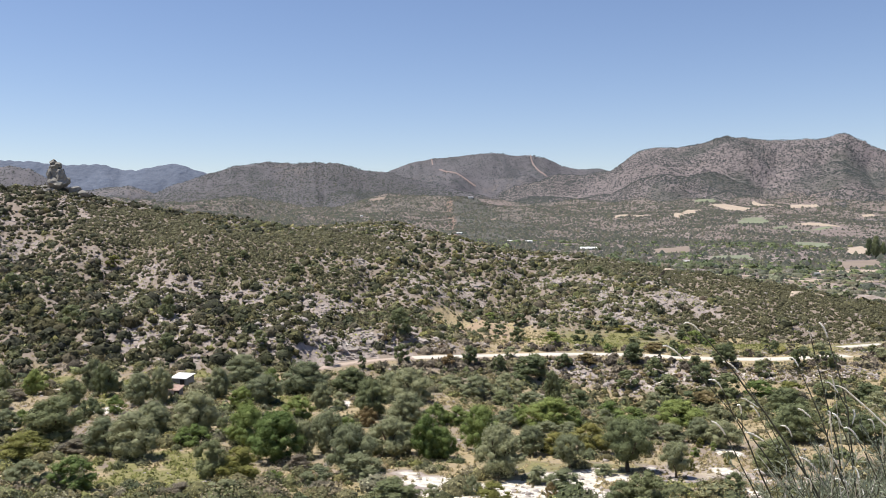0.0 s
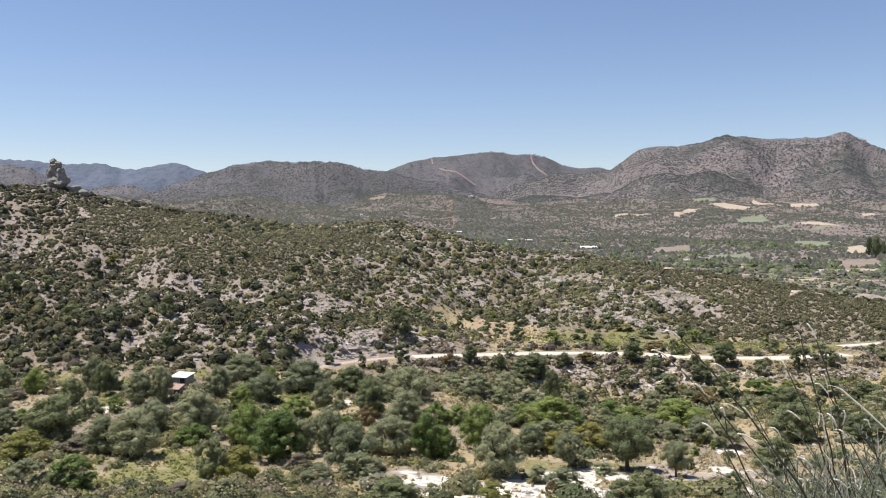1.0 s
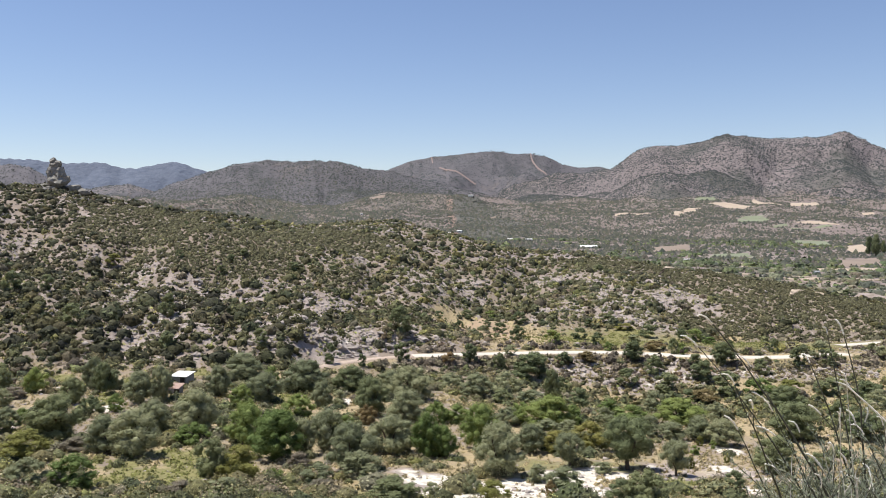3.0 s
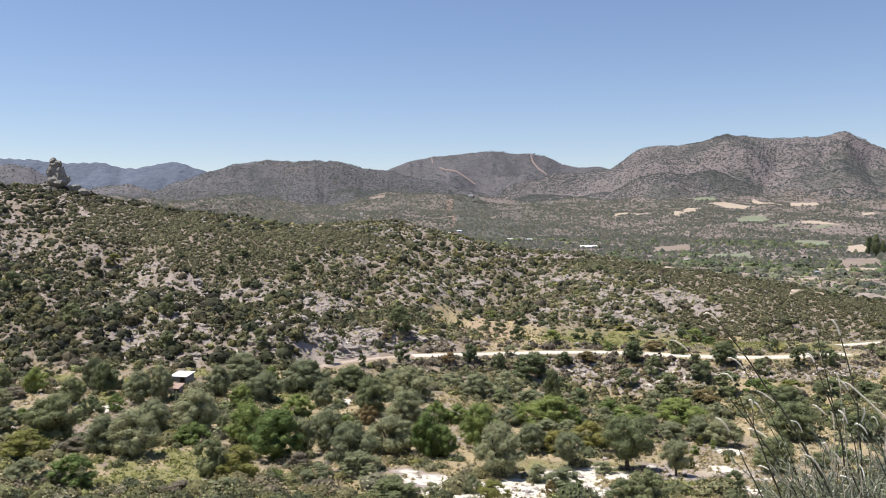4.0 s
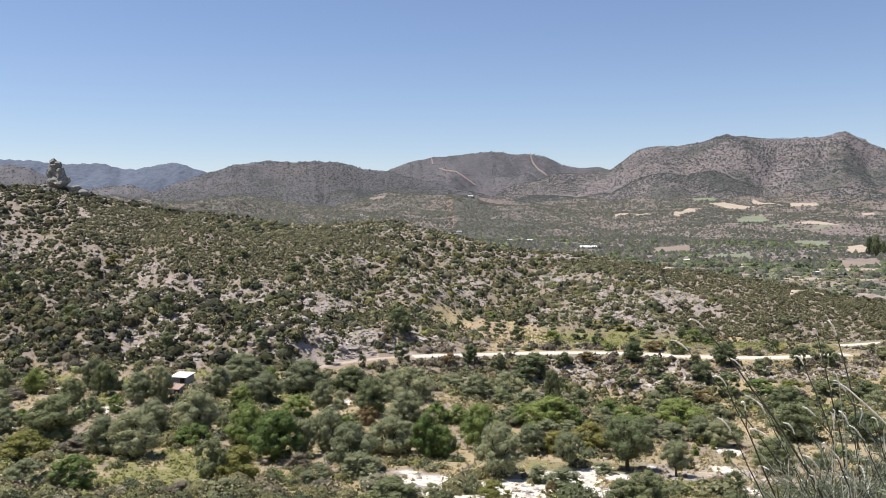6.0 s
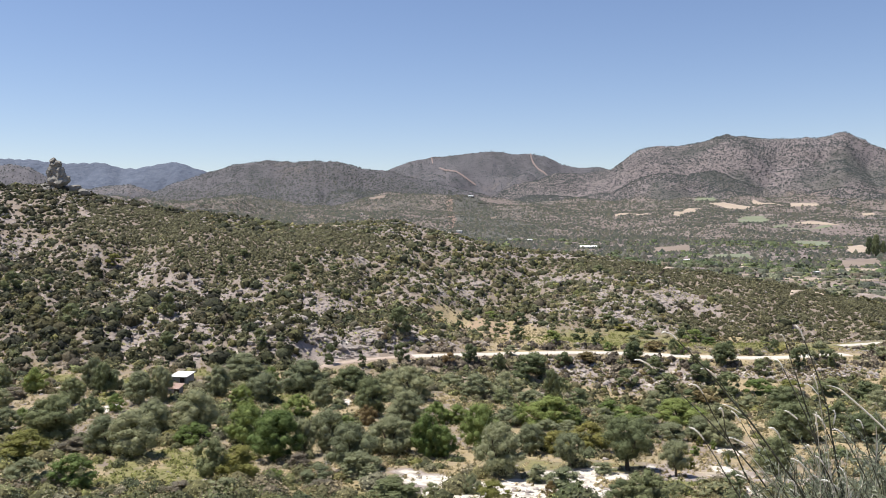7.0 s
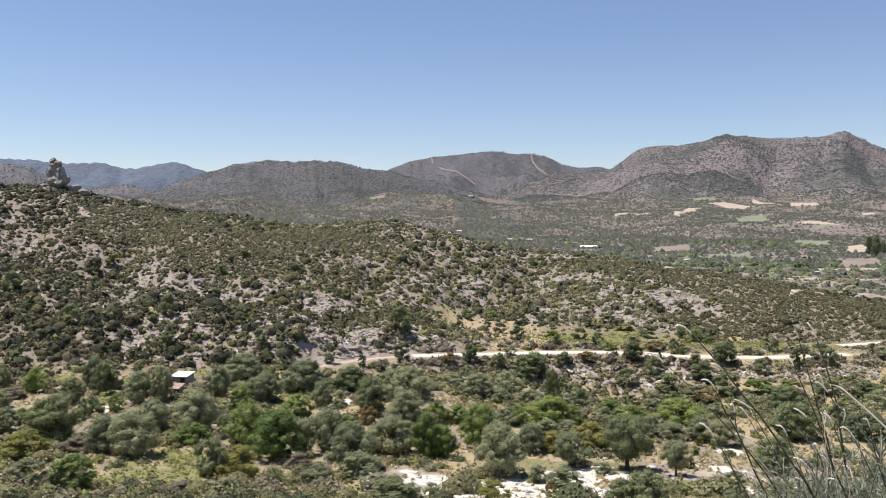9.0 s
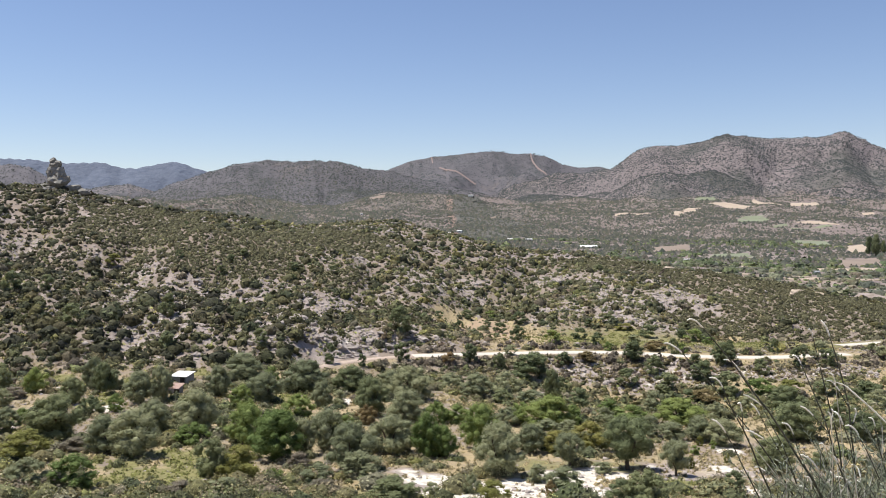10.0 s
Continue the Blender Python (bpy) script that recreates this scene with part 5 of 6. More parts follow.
def build_rocks():
    """Loose pale stones and small outcrops strewn over the hillside."""
    rng = np.random.default_rng(25)
    n = 90000
    az, r = np.radians(rng.uniform(-28.8, 28.8, n)), np.sqrt(rng.uniform(135 ** 2, 330 ** 2, n))
    x, y = r * np.sin(az), r * np.cos(az)
    d = np.minimum(from_line(x, y, ROAD)[0], from_line(x, y, TRACK)[0])
    verge = step01(17, 9, d) * step01(150, 160, y)
    soft = np.maximum(patchiness(x, y, GRASSY), patchiness(x, y, STRAWY))
    keep = (rng.random(n) < (np.clip(bareness(x, y) - 0.05, 0, 1) * 0.9 + 0.05 * hill_share(x, y) + 0.42 * patchiness(x, y, SCREE) + 0.2 * verge) * (1 - soft)) & (d > 3.4)
    x, y = x[keep], y[keep]
    strewn(x, y, np.clip(rng.lognormal(-1.12, 0.42, len(x)), 0.13, 0.95), "loose_rocks", "pale angular rocks strewn over the hillside")
    n = 30000
    az, r = np.radians(rng.uniform(-28.8, 28.8, n)), np.sqrt(rng.uniform(58 ** 2, 135 ** 2, n))
    x, y = r * np.sin(az), r * np.cos(az)
    keep = rng.random(n) < 0.05 + 0.5 * patchiness(x, y, PALE) * step01(-0.3, 0.4, fbm(x, y, 4, 2, 195)) + 0.12 * patchiness(x, y, STRAWY)
    x, y = x[keep], y[keep]
    strewn(x, y, np.clip(rng.lognormal(-2.1, 0.5, len(x)), 0.05, 0.45), "valley_stones", "pale loose stones on the bare valley ground")


def strewn(x, y, s, name, label):
    """Angular stones of the sizes s lying on the land, joined."""
    rng = np.random.default_rng(len(x))
    n = len(x)
    z = ground_height(x, y)
    base = np.array([(1, 0, 0), (0, 1, 0), (-1, 0, 0), (0, -1, 0), (0, 0, 1), (0, 0, -1)], float)
    tri = np.array([(0, 1, 4), (1, 2, 4), (2, 3, 4), (3, 0, 4), (1, 0, 5), (2, 1, 5), (3, 2, 5), (0, 3, 5)])
    w = rng.uniform(0, 6.3, n)
    v = base[None] * rng.uniform(0.6, 1.3, (n, 6, 1)) + rng.normal(size=(n, 6, 3)) * 0.2
    v = v * s[:, None, None] * (1, 1, 0.62)
    c, q = np.cos(w)[:, None], np.sin(w)[:, None]
    v = np.stack([v[..., 0] * c - v[..., 1] * q, v[..., 0] * q + v[..., 1] * c, v[..., 2]], -1) + np.stack([x, y, z], -1)[:, None]
    f = (tri[None] + 6 * np.arange(n)[:, None, None]).reshape(-1, 3)
    ob = solid(name, v.reshape(-1, 3), f, STONE)
    tagged(ob, label, "rocks", kind="stuff")


build_rocks()


def build_far_scrub():
    rng = np.random.default_rng(35)
    n = 112000
    az, r = np.radians(rng.uniform(-28.8, 28.8, n)), np.sqrt(rng.uniform(410 ** 2, 2350 ** 2, n))
    x, y = r * np.sin(az), r * np.cos(az)
    keep = rng.random(n) < (0.72 + 0.55 * fbm(x, y, 130, 4, 151) + 0.3 * foothill_share(x, y)) * ~on_field(x, y)
    x, y, r = x[keep], y[keep], r[keep]
    n = len(x)
    radius = np.clip(rng.lognormal(0.70, 0.45, n), 0.7, 5.0)
    # Tint darkens with distance; the blue gain and offset imitate haze.
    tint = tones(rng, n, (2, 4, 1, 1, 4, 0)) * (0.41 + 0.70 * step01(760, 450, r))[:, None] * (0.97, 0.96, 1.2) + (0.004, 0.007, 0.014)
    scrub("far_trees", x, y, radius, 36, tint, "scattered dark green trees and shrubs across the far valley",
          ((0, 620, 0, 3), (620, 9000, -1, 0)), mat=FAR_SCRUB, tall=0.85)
    n = 74000
    az, r = np.radians(rng.uniform(-28.8, 28.8, n)), np.sqrt(rng.uniform(930 ** 2, 2640 ** 2, n))
    x, y = r * np.sin(az), r * np.cos(az)
    keep = (rng.random(n) < 0.55 + 0.25 * fbm(x, y, 90, 3, 153) + 0.4 * foothill_share(x, y)) & ~on_field(x, y)
    x, y = x[keep], y[keep]
    # Foothill tint is pushed to blue as painted haze.
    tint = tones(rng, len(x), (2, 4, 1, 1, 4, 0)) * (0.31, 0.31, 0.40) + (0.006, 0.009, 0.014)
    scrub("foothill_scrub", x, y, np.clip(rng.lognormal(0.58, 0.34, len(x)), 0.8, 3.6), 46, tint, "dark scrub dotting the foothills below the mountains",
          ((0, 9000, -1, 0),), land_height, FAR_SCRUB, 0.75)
    n = 5200
    az, r = np.radians(rng.uniform(-28.5, 28.5, n)), rng.uniform(560, 1150, n)
    x, y = r * np.sin(az), r * np.cos(az)
    keep = (rng.random(n) < 0.40 + 0.75 * fbm(x, y * 1.6, 120, 3, 171)) & ~on_field(x, y)
    x, y = x[keep], y[keep]
    tint = tones(rng, len(x), (1, 4, 0, 0, 5, 0)) * (0.86, 1.0, 0.98)
    scrub("valley_grove", x, y, np.clip(rng.lognormal(1.0, 0.3, len(x)), 1.4, 5.0), 44, tint, "dark green groves of trees along the far valley floor",
          ((0, 9000, 0, 4),), mat=FAR_SCRUB, tall=1.0)
    x, y = np.meshgrid(np.arange(150, 420, 6.0), np.concatenate([np.arange(470, 560, 13.0), np.arange(600, 760, 15.0)]))
    x, y = x.ravel() + 0.25 * (y.ravel() - 600) + rng.normal(0, 0.5, x.size), y.ravel() + rng.normal(0, 0.5, x.size)
    keep = (np.abs(np.arctan2(x, y)) < 0.5) & (fbm(x, y, 70, 2, 181) > -0.05) & (rng.random(x.size) < 0.9) & ~on_field(x, y)
    x, y = x[keep], y[keep]
    tint = tones(rng, len(x), (1, 4, 0, 0, 4, 0)) * (1.05, 1.2, 1.1)
    scrub("orchard_rows", x, y, rng.uniform(1.2, 1.9, len(x)), 45, tint, "rows of small green orchard trees in the far valley",
          ((0, 9000, 0, 4),), mat=FAR_SCRUB, tall=1.0)
    for which, many, name, haze_blue in ((0, 78000, "right", 0.020), (1, 38000, "centre", 0.023), (2, 52000, "left", 0.018), (3, 10000, "small", 0.020)):
        crest, foot, low = MOUNTAINS[which]
        a = [math.atan2(p[0], p[1]) for p in crest]
        az = rng.uniform(max(a[0], -0.505), min(a[-1], 0.505), many)
        top = np.interp(az, a, [math.hypot(p[0], p[1]) for p in crest])
        r = np.sqrt((foot - 30) ** 2 + ((top + 50) ** 2 - (foot - 30) ** 2) * rng.random(many))
        x, y = r * np.sin(az), r * np.cos(az)
        keep = rng.random(many) < 0.86 + 0.25 * fbm(x, y, 170, 3, 161)
        x, y = x[keep], y[keep]
        radius = np.clip(rng.lognormal(0.80, 0.34, len(x)), 1.1, 4.4)
        # The added blue paints air haze into the shrubs' colour.
        tint = tones(rng, len(x), (2, 4, 1, 1, 4, 0)) * 0.17 + np.array((0.6, 0.9, 1.5)) * haze_blue
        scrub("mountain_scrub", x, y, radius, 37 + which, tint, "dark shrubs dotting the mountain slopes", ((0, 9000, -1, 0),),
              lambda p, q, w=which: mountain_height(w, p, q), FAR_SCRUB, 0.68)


build_far_scrub()

# ---------------------------------------------------------------- rock outcrop
OUTCROP = (-129.7, 286.5, 42.1)


def hewn(bm, centre, size, rng, cuts=16, rough=0.10, level=4):
    """An angular block of rock: a ball cut flat by many planes, then weathered."""
    planes = [(Vector((rng.gauss(0, 1), rng.gauss(0, 1), rng.gauss(0, 1))).normalized(), rng.uniform(0.56, 0.90)) for _ in range(cuts)]
    shift = Vector((rng.random() * 50, rng.random() * 50, 0))
    for v in bmesh.ops.create_icosphere(bm, subdivisions=level, radius=1.0)["verts"]:
        q = v.co.copy()
        for n, far in planes:
            over = q.dot(n) - far
            if over > 0:
                q -= n * over
        cells = noise.voronoi(q * 2.2 + shift)[0]
        q *= 1.0 + rough * noise.fractal(q * 2.4 + shift, 0.9, 2.1, 4) - 0.16 * max(0.16 - (cells[1] - cells[0]), 0) / 0.16
        v.co = Vector(centre) + Vector((q.x * size[0], q.y * size[1], q.z * size[2]))


def build_outcrop():
    x, y, z = OUTCROP
    ob = thing("rock_outcrop", x, y, z - 0.6)
    tagged(ob, "tall weathered grey rock outcrop standing on the ridge", "rock")
    rng = random.Random(8)
    for centre, size, cuts in (((0.3, 0, 0.9), (4.6, 3.3, 2.8), 22), ((-0.1, 0.1, 3.1), (3.0, 2.5, 2.6), 24), ((1.7, -0.4, 2.5), (1.6, 2.0, 2.7), 18), ((-1.9, -0.3, 2.4), (1.3, 1.7, 2.6), 18), ((-0.5, 0, 5.2), (2.4, 2.1, 1.9), 24), ((-1.1, 0, 6.7), (1.35, 1.3, 1.25), 20), ((0.4, -0.4, 5.9), (1.3, 1.2, 1.2), 18), ((-4.8, 0.3, 0.3), (2.6, 1.8, 1.2), 16), ((5.2, 0.2, 0.0), (2.8, 1.8, 1.2), 16), ((8.8, 0, -1.2), (2.4, 1.6, 1.0), 16)):
        bm = bmesh.new()
        hewn(bm, (centre[0], centre[1], centre[2] * 1.12 + 1.4 * (abs(centre[0]) < 4)), (1.16 * size[0], 1.24 * size[1], 1.3 * size[2]), rng, cuts, 0.06, 3)
        part("crag", bm, ROCK, ob)


build_outcrop()


def build_crest_rocks():
    """Broken boulders along the ridge beside the outcrop."""
    rng = random.Random(18)
    for k in range(26):
        s = rng.random()
        x = OUTCROP[0] - 8 + 25 * s + rng.uniform(-2, 2)
        y = OUTCROP[1] + rng.uniform(-7, 3)
        z = float(ground_height(np.array([x]), np.array([y]))[0])
        size = rng.uniform(0.3, 1.0)
        bm = bmesh.new()
        hewn(bm, (0, 0, 0), (size * 1.3, size, size * 0.85), rng, 10, 0.08, 2)
        ob = part("boulder", bm, ROCK)
        ob.location = (x, y, z + size * 0.2)
        tagged(ob, "grey broken boulder on the ridge below the outcrop", "rock", group="boulders on the ridge")


build_crest_rocks()


def build_ledges():
    """Low outcrops of bare rock on the hillside: x, y, half width."""
    rng = random.Random(28)
    spots = [(x, float(np.interp(x, [p[0] for p in ROAD], [p[1] for p in ROAD])) + rng.uniform(3.5, 12), rng.uniform(0.5, 1.5)) for x in np.linspace(-23, 2, 34)]
    spots += [(rng.uniform(-48, -24), rng.uniform(158, 176), rng.uniform(0.5, 1.3)) for _ in range(18)]
    for x, y, wide in (
        (-32.8, 173.6, 2.2),
        (-28.7, 169.6, 2.6),
        (-26.1, 169.1, 2.0),
        (-37.0, 177.1, 1.5),
        (-19.9, 162.6, 2.6),
        (-17.7, 164.3, 2.0),
        (-15.0, 168.1, 1.6),
        (-4.5, 172.8, 2.2),
        (-1.6, 175.6, 1.6),
        (-10.5, 168.3, 1.5),
        (-24.0, 160.9, 1.3),
        (-38.3, 158.1, 1.4),
        (-34.8, 153.8, 1.2),
        (-70.0, 213.0, 1.8),
        (-64.3, 208.3, 1.6),
        (-59.9, 207.4, 1.8),
        (-55.1, 207.7, 1.5),
        (-52.6, 211.7, 1.2),
        (-16.6, 296.9, 2.4),
        (-12.2, 297.2, 2.0),
        (-20.1, 291.2, 1.6),
        (-66.4, 206.3, 1.2),
        (-77.0, 220.9, 1.3),
        (-21.8, 168.5, 1.4),
        (-21.0, 181.5, 1.2),
        *spots,
    ):
        z = float(ground_height(np.array([x]), np.array([y]))[0])
        bm = bmesh.new()
        hewn(bm, (0, 0, 0), (wide * 0.8, wide * 0.55, wide * 0.40), rng, 12, 0.24, 3)
        ob = part("rock_ledge", bm, LEDGE)
        ob.matrix_basis = pose(x, y, z + 0.1, rng.uniform(-8, 8), rng.uniform(5, 18), rng.uniform(-30, 30))
        tagged(ob, "low pale weathered rock ledge among hillside scrub", "rock", group="rock ledges on the hill")


build_ledges()


# ---------------------------------------------------------------- sheds and far buildings
def build_shed(x, y, turn, w, d, h, roof_mat, label, tilt=0.35):
    z = float(ground_height(np.array([x]), np.array([y]))[0]) - 0.1
    ob = thing("shed", x, y, z, turn)
    tagged(ob, label, "shed")
    t = 0.2
    bm = bmesh.new()
    block(bm, -w / 2, w / 2, -d / 2, -d / 2 + t, 0, h, 0.01)
    part("front_wall", bm, BLOCK, ob)
    bm = bmesh.new()
    block(bm, -w / 2, w / 2, d / 2 - t, d / 2, 0, h + tilt, 0.01)
    part("back_wall", bm, BLOCK, ob)
    for s in (-1, 1):
        bm = bmesh.new()
        made = block(bm, s * w / 2 - t * (s > 0), s * w / 2 + t * (s < 0), -d / 2 + t, d / 2 - t, 0, h, 0.0)
        for v in made:
            if v.co.z > 0.5:
                v.co.z += tilt * (v.co.y + d / 2) / d
        part("side_wall", bm, BLOCK, ob)
    bm = bmesh.new()
    n = 40
    for k in range(n):
        x0, x1 = -w / 2 - 0.18 + (w + 0.36) * k / n, -w / 2 - 0.18 + (w + 0.36) * (k + 1) / n
        z0, z1 = 0.02 * (k % 2), 0.02 * ((k + 1) % 2)
        q = [bm.verts.new((px, py, h + tilt * (py + d / 2) / d + pz + lift)) for lift in (0.03, 0.07) for px, py, pz in ((x0, -d / 2 - 0.3, z0), (x1, -d / 2 - 0.3, z1), (x1, d / 2 + 0.2, z1), (x0, d / 2 + 0.2, z0))]
        bm.faces.new(q[4:])
        bm.faces.new(q[3::-1])
        bm.faces.new((q[0], q[1], q[5], q[4]))
        bm.faces.new((q[2], q[3], q[7], q[6]))
        if k in (0, n - 1):
            bm.faces.new((q[0], q[4], q[7], q[3]) if k == 0 else (q[1], q[2], q[6], q[5]))
    part("roof", bm, roof_mat, ob, "corrugated metal roof sheet")
    bm = bmesh.new()
    block(bm, w * 0.1, w * 0.1 + 0.8, -d / 2 - 0.04, -d / 2 - 0.003, 0.05, min(1.85, h - 0.15), 0.01)
    part("door", bm, DARKNESS, ob, "dark wooden door")
    return ob


build_shed(-42.1, 136.9, -14, 2.7, 2.4, 1.6, WHITE_SHEET, "small grey block shed with a white sheet roof")
build_shed(-38.3, 121.2, -14, 1.7, 1.2, 1.1, RUST_SHEET, "low grey shed with a rusty sheet roof beside trees")


def build_farm(x, y, turn, w, d, h, flat):
    z = float(ground_height(np.array([x]), np.array([y]))[0]) - 0.4
    ob = thing("farm_building", x, y, z, turn)
    tagged(ob, "small white farm building among trees in the far valley", "building", group="far farm buildings")
    bm = bmesh.new()
    block(bm, -w / 2, w / 2, -d / 2, d / 2, 0, h, 0.05)
    part("wall", bm, WALL_WASH, ob)
    bm = bmesh.new()
    rise = d * (0.17 if flat else 0.16)
    for s in (-1, 1):
        q = [bm.verts.new(p) for p in ((-w / 2 - 0.4, s * (d / 2 + 0.5), h), (w / 2 + 0.4, s * (d / 2 + 0.5), h), (w / 2 + 0.4, 0, h + rise), (-w / 2 - 0.4, 0, h + rise))]
        u = [bm.verts.new(v.co + Vector((0, 0, 0.2))) for v in q]
        bm.faces.new(q)
        bm.faces.new(u)
        for i in range(4):
            j = (i + 1) % 4
            bm.faces.new((q[i], q[j], u[j], u[i]))
    bmesh.ops.recalc_face_normals(bm, faces=bm.faces)
    part("roof", bm, WHITE_SHEET, ob, "white sheet roof")
    for k in range(0 if flat else max(int(w / 6), 1)):
        # A solid dark panel on the wall imitates the unlit inside of each window.
        bm = bmesh.new()
        cx = -w / 2 + w * (k + 0.5) / max(int(w / 6), 1)
        block(bm, cx - 0.7, cx + 0.7, -d / 2 - 0.05, -d / 2 - 0.004, 1.0, 2.1)
        part("window", bm, DARKNESS, ob, "dark panel standing for a window opening")
    return ob


build_farm(158.1, 926.2, 0, 17.5, 10, 2.0, True)
build_farm(109.1, 1080.9, 12, 7.9, 4.7, 2.5, False)
build_farm(24.0, 1238.0, -16, 7.3, 4.4, 2.5, False)
build_farm(9.5, 1234.0, 0, 4.9, 2.9, 2.2, True)
build_farm(86.0, 1088.0, -19, 5.8, 3.5, 2.5, False)
build_farm(73.0, 2234.0, -15, 12.3, 7.4, 3.7, False)
build_farm(194.1, 677.5, 0, 4.0, 2.4, 2.2, True)
build_farm(-151.7, 1587.9, -20, 4.2, 2.5, 2.5, False)
build_farm(240.7, 547.6, 15, 2.9, 1.7, 2.5, False)



# ---------------------------------------------------------------- wind-blown plants beside the camera
def stalk(plant_ob, base, tip, bow, nod, thick, mat, label, seed, pale):
    """One stem from base to tip, bowed, with short side twigs and white nodding tips; its origin is at its foot."""
    rng = np.random.default_rng(seed)
    base, tip = np.array(base, float), np.array(tip, float)
    reach = tip - base
    side = np.array((reach[2], 0, -reach[0]))
    side = side / np.linalg.norm(side)
    t = np.linspace(0, 1, 18)
    path = reach[None] * t[:, None] + side[None] * (bow * np.sin(t * math.pi))[:, None]
    path[:, 1] += 0.03 * np.sin(t * 4 + seed)
    path = path + np.cumsum(rng.normal(size=(18, 3)) * 0.0040, axis=0)
    thick = thick * (0.80 if pale else 1.0)
    taper = 0.35 if pale == 2 else 0.72
    stem = [tube(path, thick * (1 - taper * t), 6)]
    if pale == 2:
        u = np.linspace(0, 1, 6)[:, None]
        bent = path[-1] + (path[-1] - path[-2]) * 0.5 * u + np.array((-0.012, 0, -0.012)) * u * u
        stem.append(tube(bent, thick * (0.65 - 0.55 * u[:, 0]), 6))
    ends = [] if pale == 2 else [(path[-1], path[-1] - path[-2], nod)]
    for k in range(0 if pale == 2 else (1 if pale else int(rng.integers(1, 4)))):
        i = min(int((0.96 - 0.5 * rng.random() ** 0.9) * 17), 16)
        along = (path[i + 1] - path[i]) / np.linalg.norm(path[i + 1] - path[i])
        way = along + side * rng.choice([-1, -1, 1]) * rng.uniform(0.25, 0.6) + np.array((0, rng.normal() * 0.25, 0))
        q = np.linspace(0, 1, 5)[:, None]
        twig = path[i] + way * q * rng.uniform(0.02, 0.07)
        stem.append(tube(twig, thick * 0.34 * (1 - 0.3 * q[:, 0]), 5))
        ends.append((twig[-1], way, 0.04))
    heads = []
    for start, way, size in ends:
        u = np.linspace(0, 1, 15)[:, None]
        long = rng.uniform(0.055, 0.105)
        way = way / np.linalg.norm(way)
        over = np.array((rng.uniform(-1.1, -0.3), rng.normal() * 0.3, rng.uniform(-0.5, 0.2)))
        heads.append(start + way * long * (u - 0.5 * u * u) + over * long * 0.30 * u * u + rng.normal(size=(15, 3)) * 0.0009 * u)
    v, f = join(stem)
    ob = solid("stem", v, f, mat, smooth=True, parent=plant_ob)
    ob.matrix_basis = pose(*base)
    tagged(ob, label)
    for line in heads:
        girth = 0.0028 * rng.uniform(0.75, 1.2)
        hv, hf = tube(line, girth * np.array((0.35, 0.9, 0.5, 1.1, 0.55, 1.2, 0.5, 1.15, 0.55, 1.2, 0.5, 1.05, 0.45, 0.8, 0.1)), 6)
        head = solid("seed_head", hv, hf, HUSK, smooth=True, parent=ob)
        tagged(head, "white nodding seed head")
    n = 70
    k = rng.uniform(0.3, 0.97, n)
    c = np.stack([np.interp(k, t, path[:, a]) for a in range(3)], -1)
    d = rng.normal(size=(n, 3))
    lv, lf = leaf_quads(c + d * thick * 1.1, d, np.full(n, 0.0056) * rng.uniform(0.5, 1.5, n), rng, 0.4)
    tagged(solid("foliage", lv, lf, SPRIG, parent=ob), kind="stuff")
    return ob


def sprig(plant_ob, base, tip, seed, leaves, size, pale):
    """A leafy shoot: a curved thin stem with branchlets, set with narrow grey-green leaves."""
    rng = np.random.default_rng(seed)
    base, tip = np.array(base, float), np.array(tip, float)
    t = np.linspace(0, 1, 10)
    reach = tip - base
    long = np.linalg.norm(reach)
    bend = np.array((rng.normal() * 0.16, rng.normal() * 0.1, 0.0)) * long
    path = reach[None] * t[:, None] + bend * np.sin(t * 3.0)[:, None]
    lines = [path]
    for k in range(4):
        i = int(rng.integers(4, 9))
        q = np.linspace(0, 1, 6)[:, None]
        way = reach / long * 0.7 + np.array((rng.choice([-1, 1]) * rng.uniform(0.3, 0.9), rng.normal() * 0.4, 0.1))
        lines.append(path[i] + way * q * rng.uniform(0.06, 0.17) + np.array((-0.02, 0, 0.02)) * q * q)
    ob = solid("shoot", *join([tube(p, (0.0033 if k == 0 else 0.0018) * np.linspace(1, 0.3, len(p)), 5) for k, p in enumerate(lines)]),
               STALK_PALE if pale else STALK_DARK, smooth=True, parent=plant_ob)
    ob.matrix_basis = pose(*base)
    if pale:
        tagged(ob, "bleached bare twig")
    which = rng.integers(0, 5, leaves)
    c, out = np.zeros((leaves, 3)), np.zeros((leaves, 3))
    for w, p in enumerate(lines):
        m = np.nonzero(which == w)[0]
        k = rng.uniform(0.35 if w == 0 else 0.05, 1.0, len(m))
        c[m] = np.stack([np.interp(k, np.linspace(0, 1, len(p)), p[:, a]) for a in range(3)], -1)
        out[m] = (p[-1] - p[0]) / np.linalg.norm(p[-1] - p[0])
    out = rng.normal(size=(leaves, 3)) * 0.6 + out
    out = out / np.linalg.norm(out, axis=1, keepdims=True)
    far = size * rng.uniform(0.6, 1.5, leaves)[:, None]
    wide = np.cross(out, rng.normal(size=(leaves, 3)))
    wide = wide / np.linalg.norm(wide, axis=1, keepdims=True) * far * 0.10
    v = np.stack([c, c + out * far * 0.5 + wide, c + out * far, c + out * far * 0.5 - wide], 1).reshape(-1, 3)
    tagged(solid("leaves", v, np.arange(4 * leaves).reshape(-1, 4), SPRIG, parent=ob), kind="stuff")
    return ob


SWAYING = []


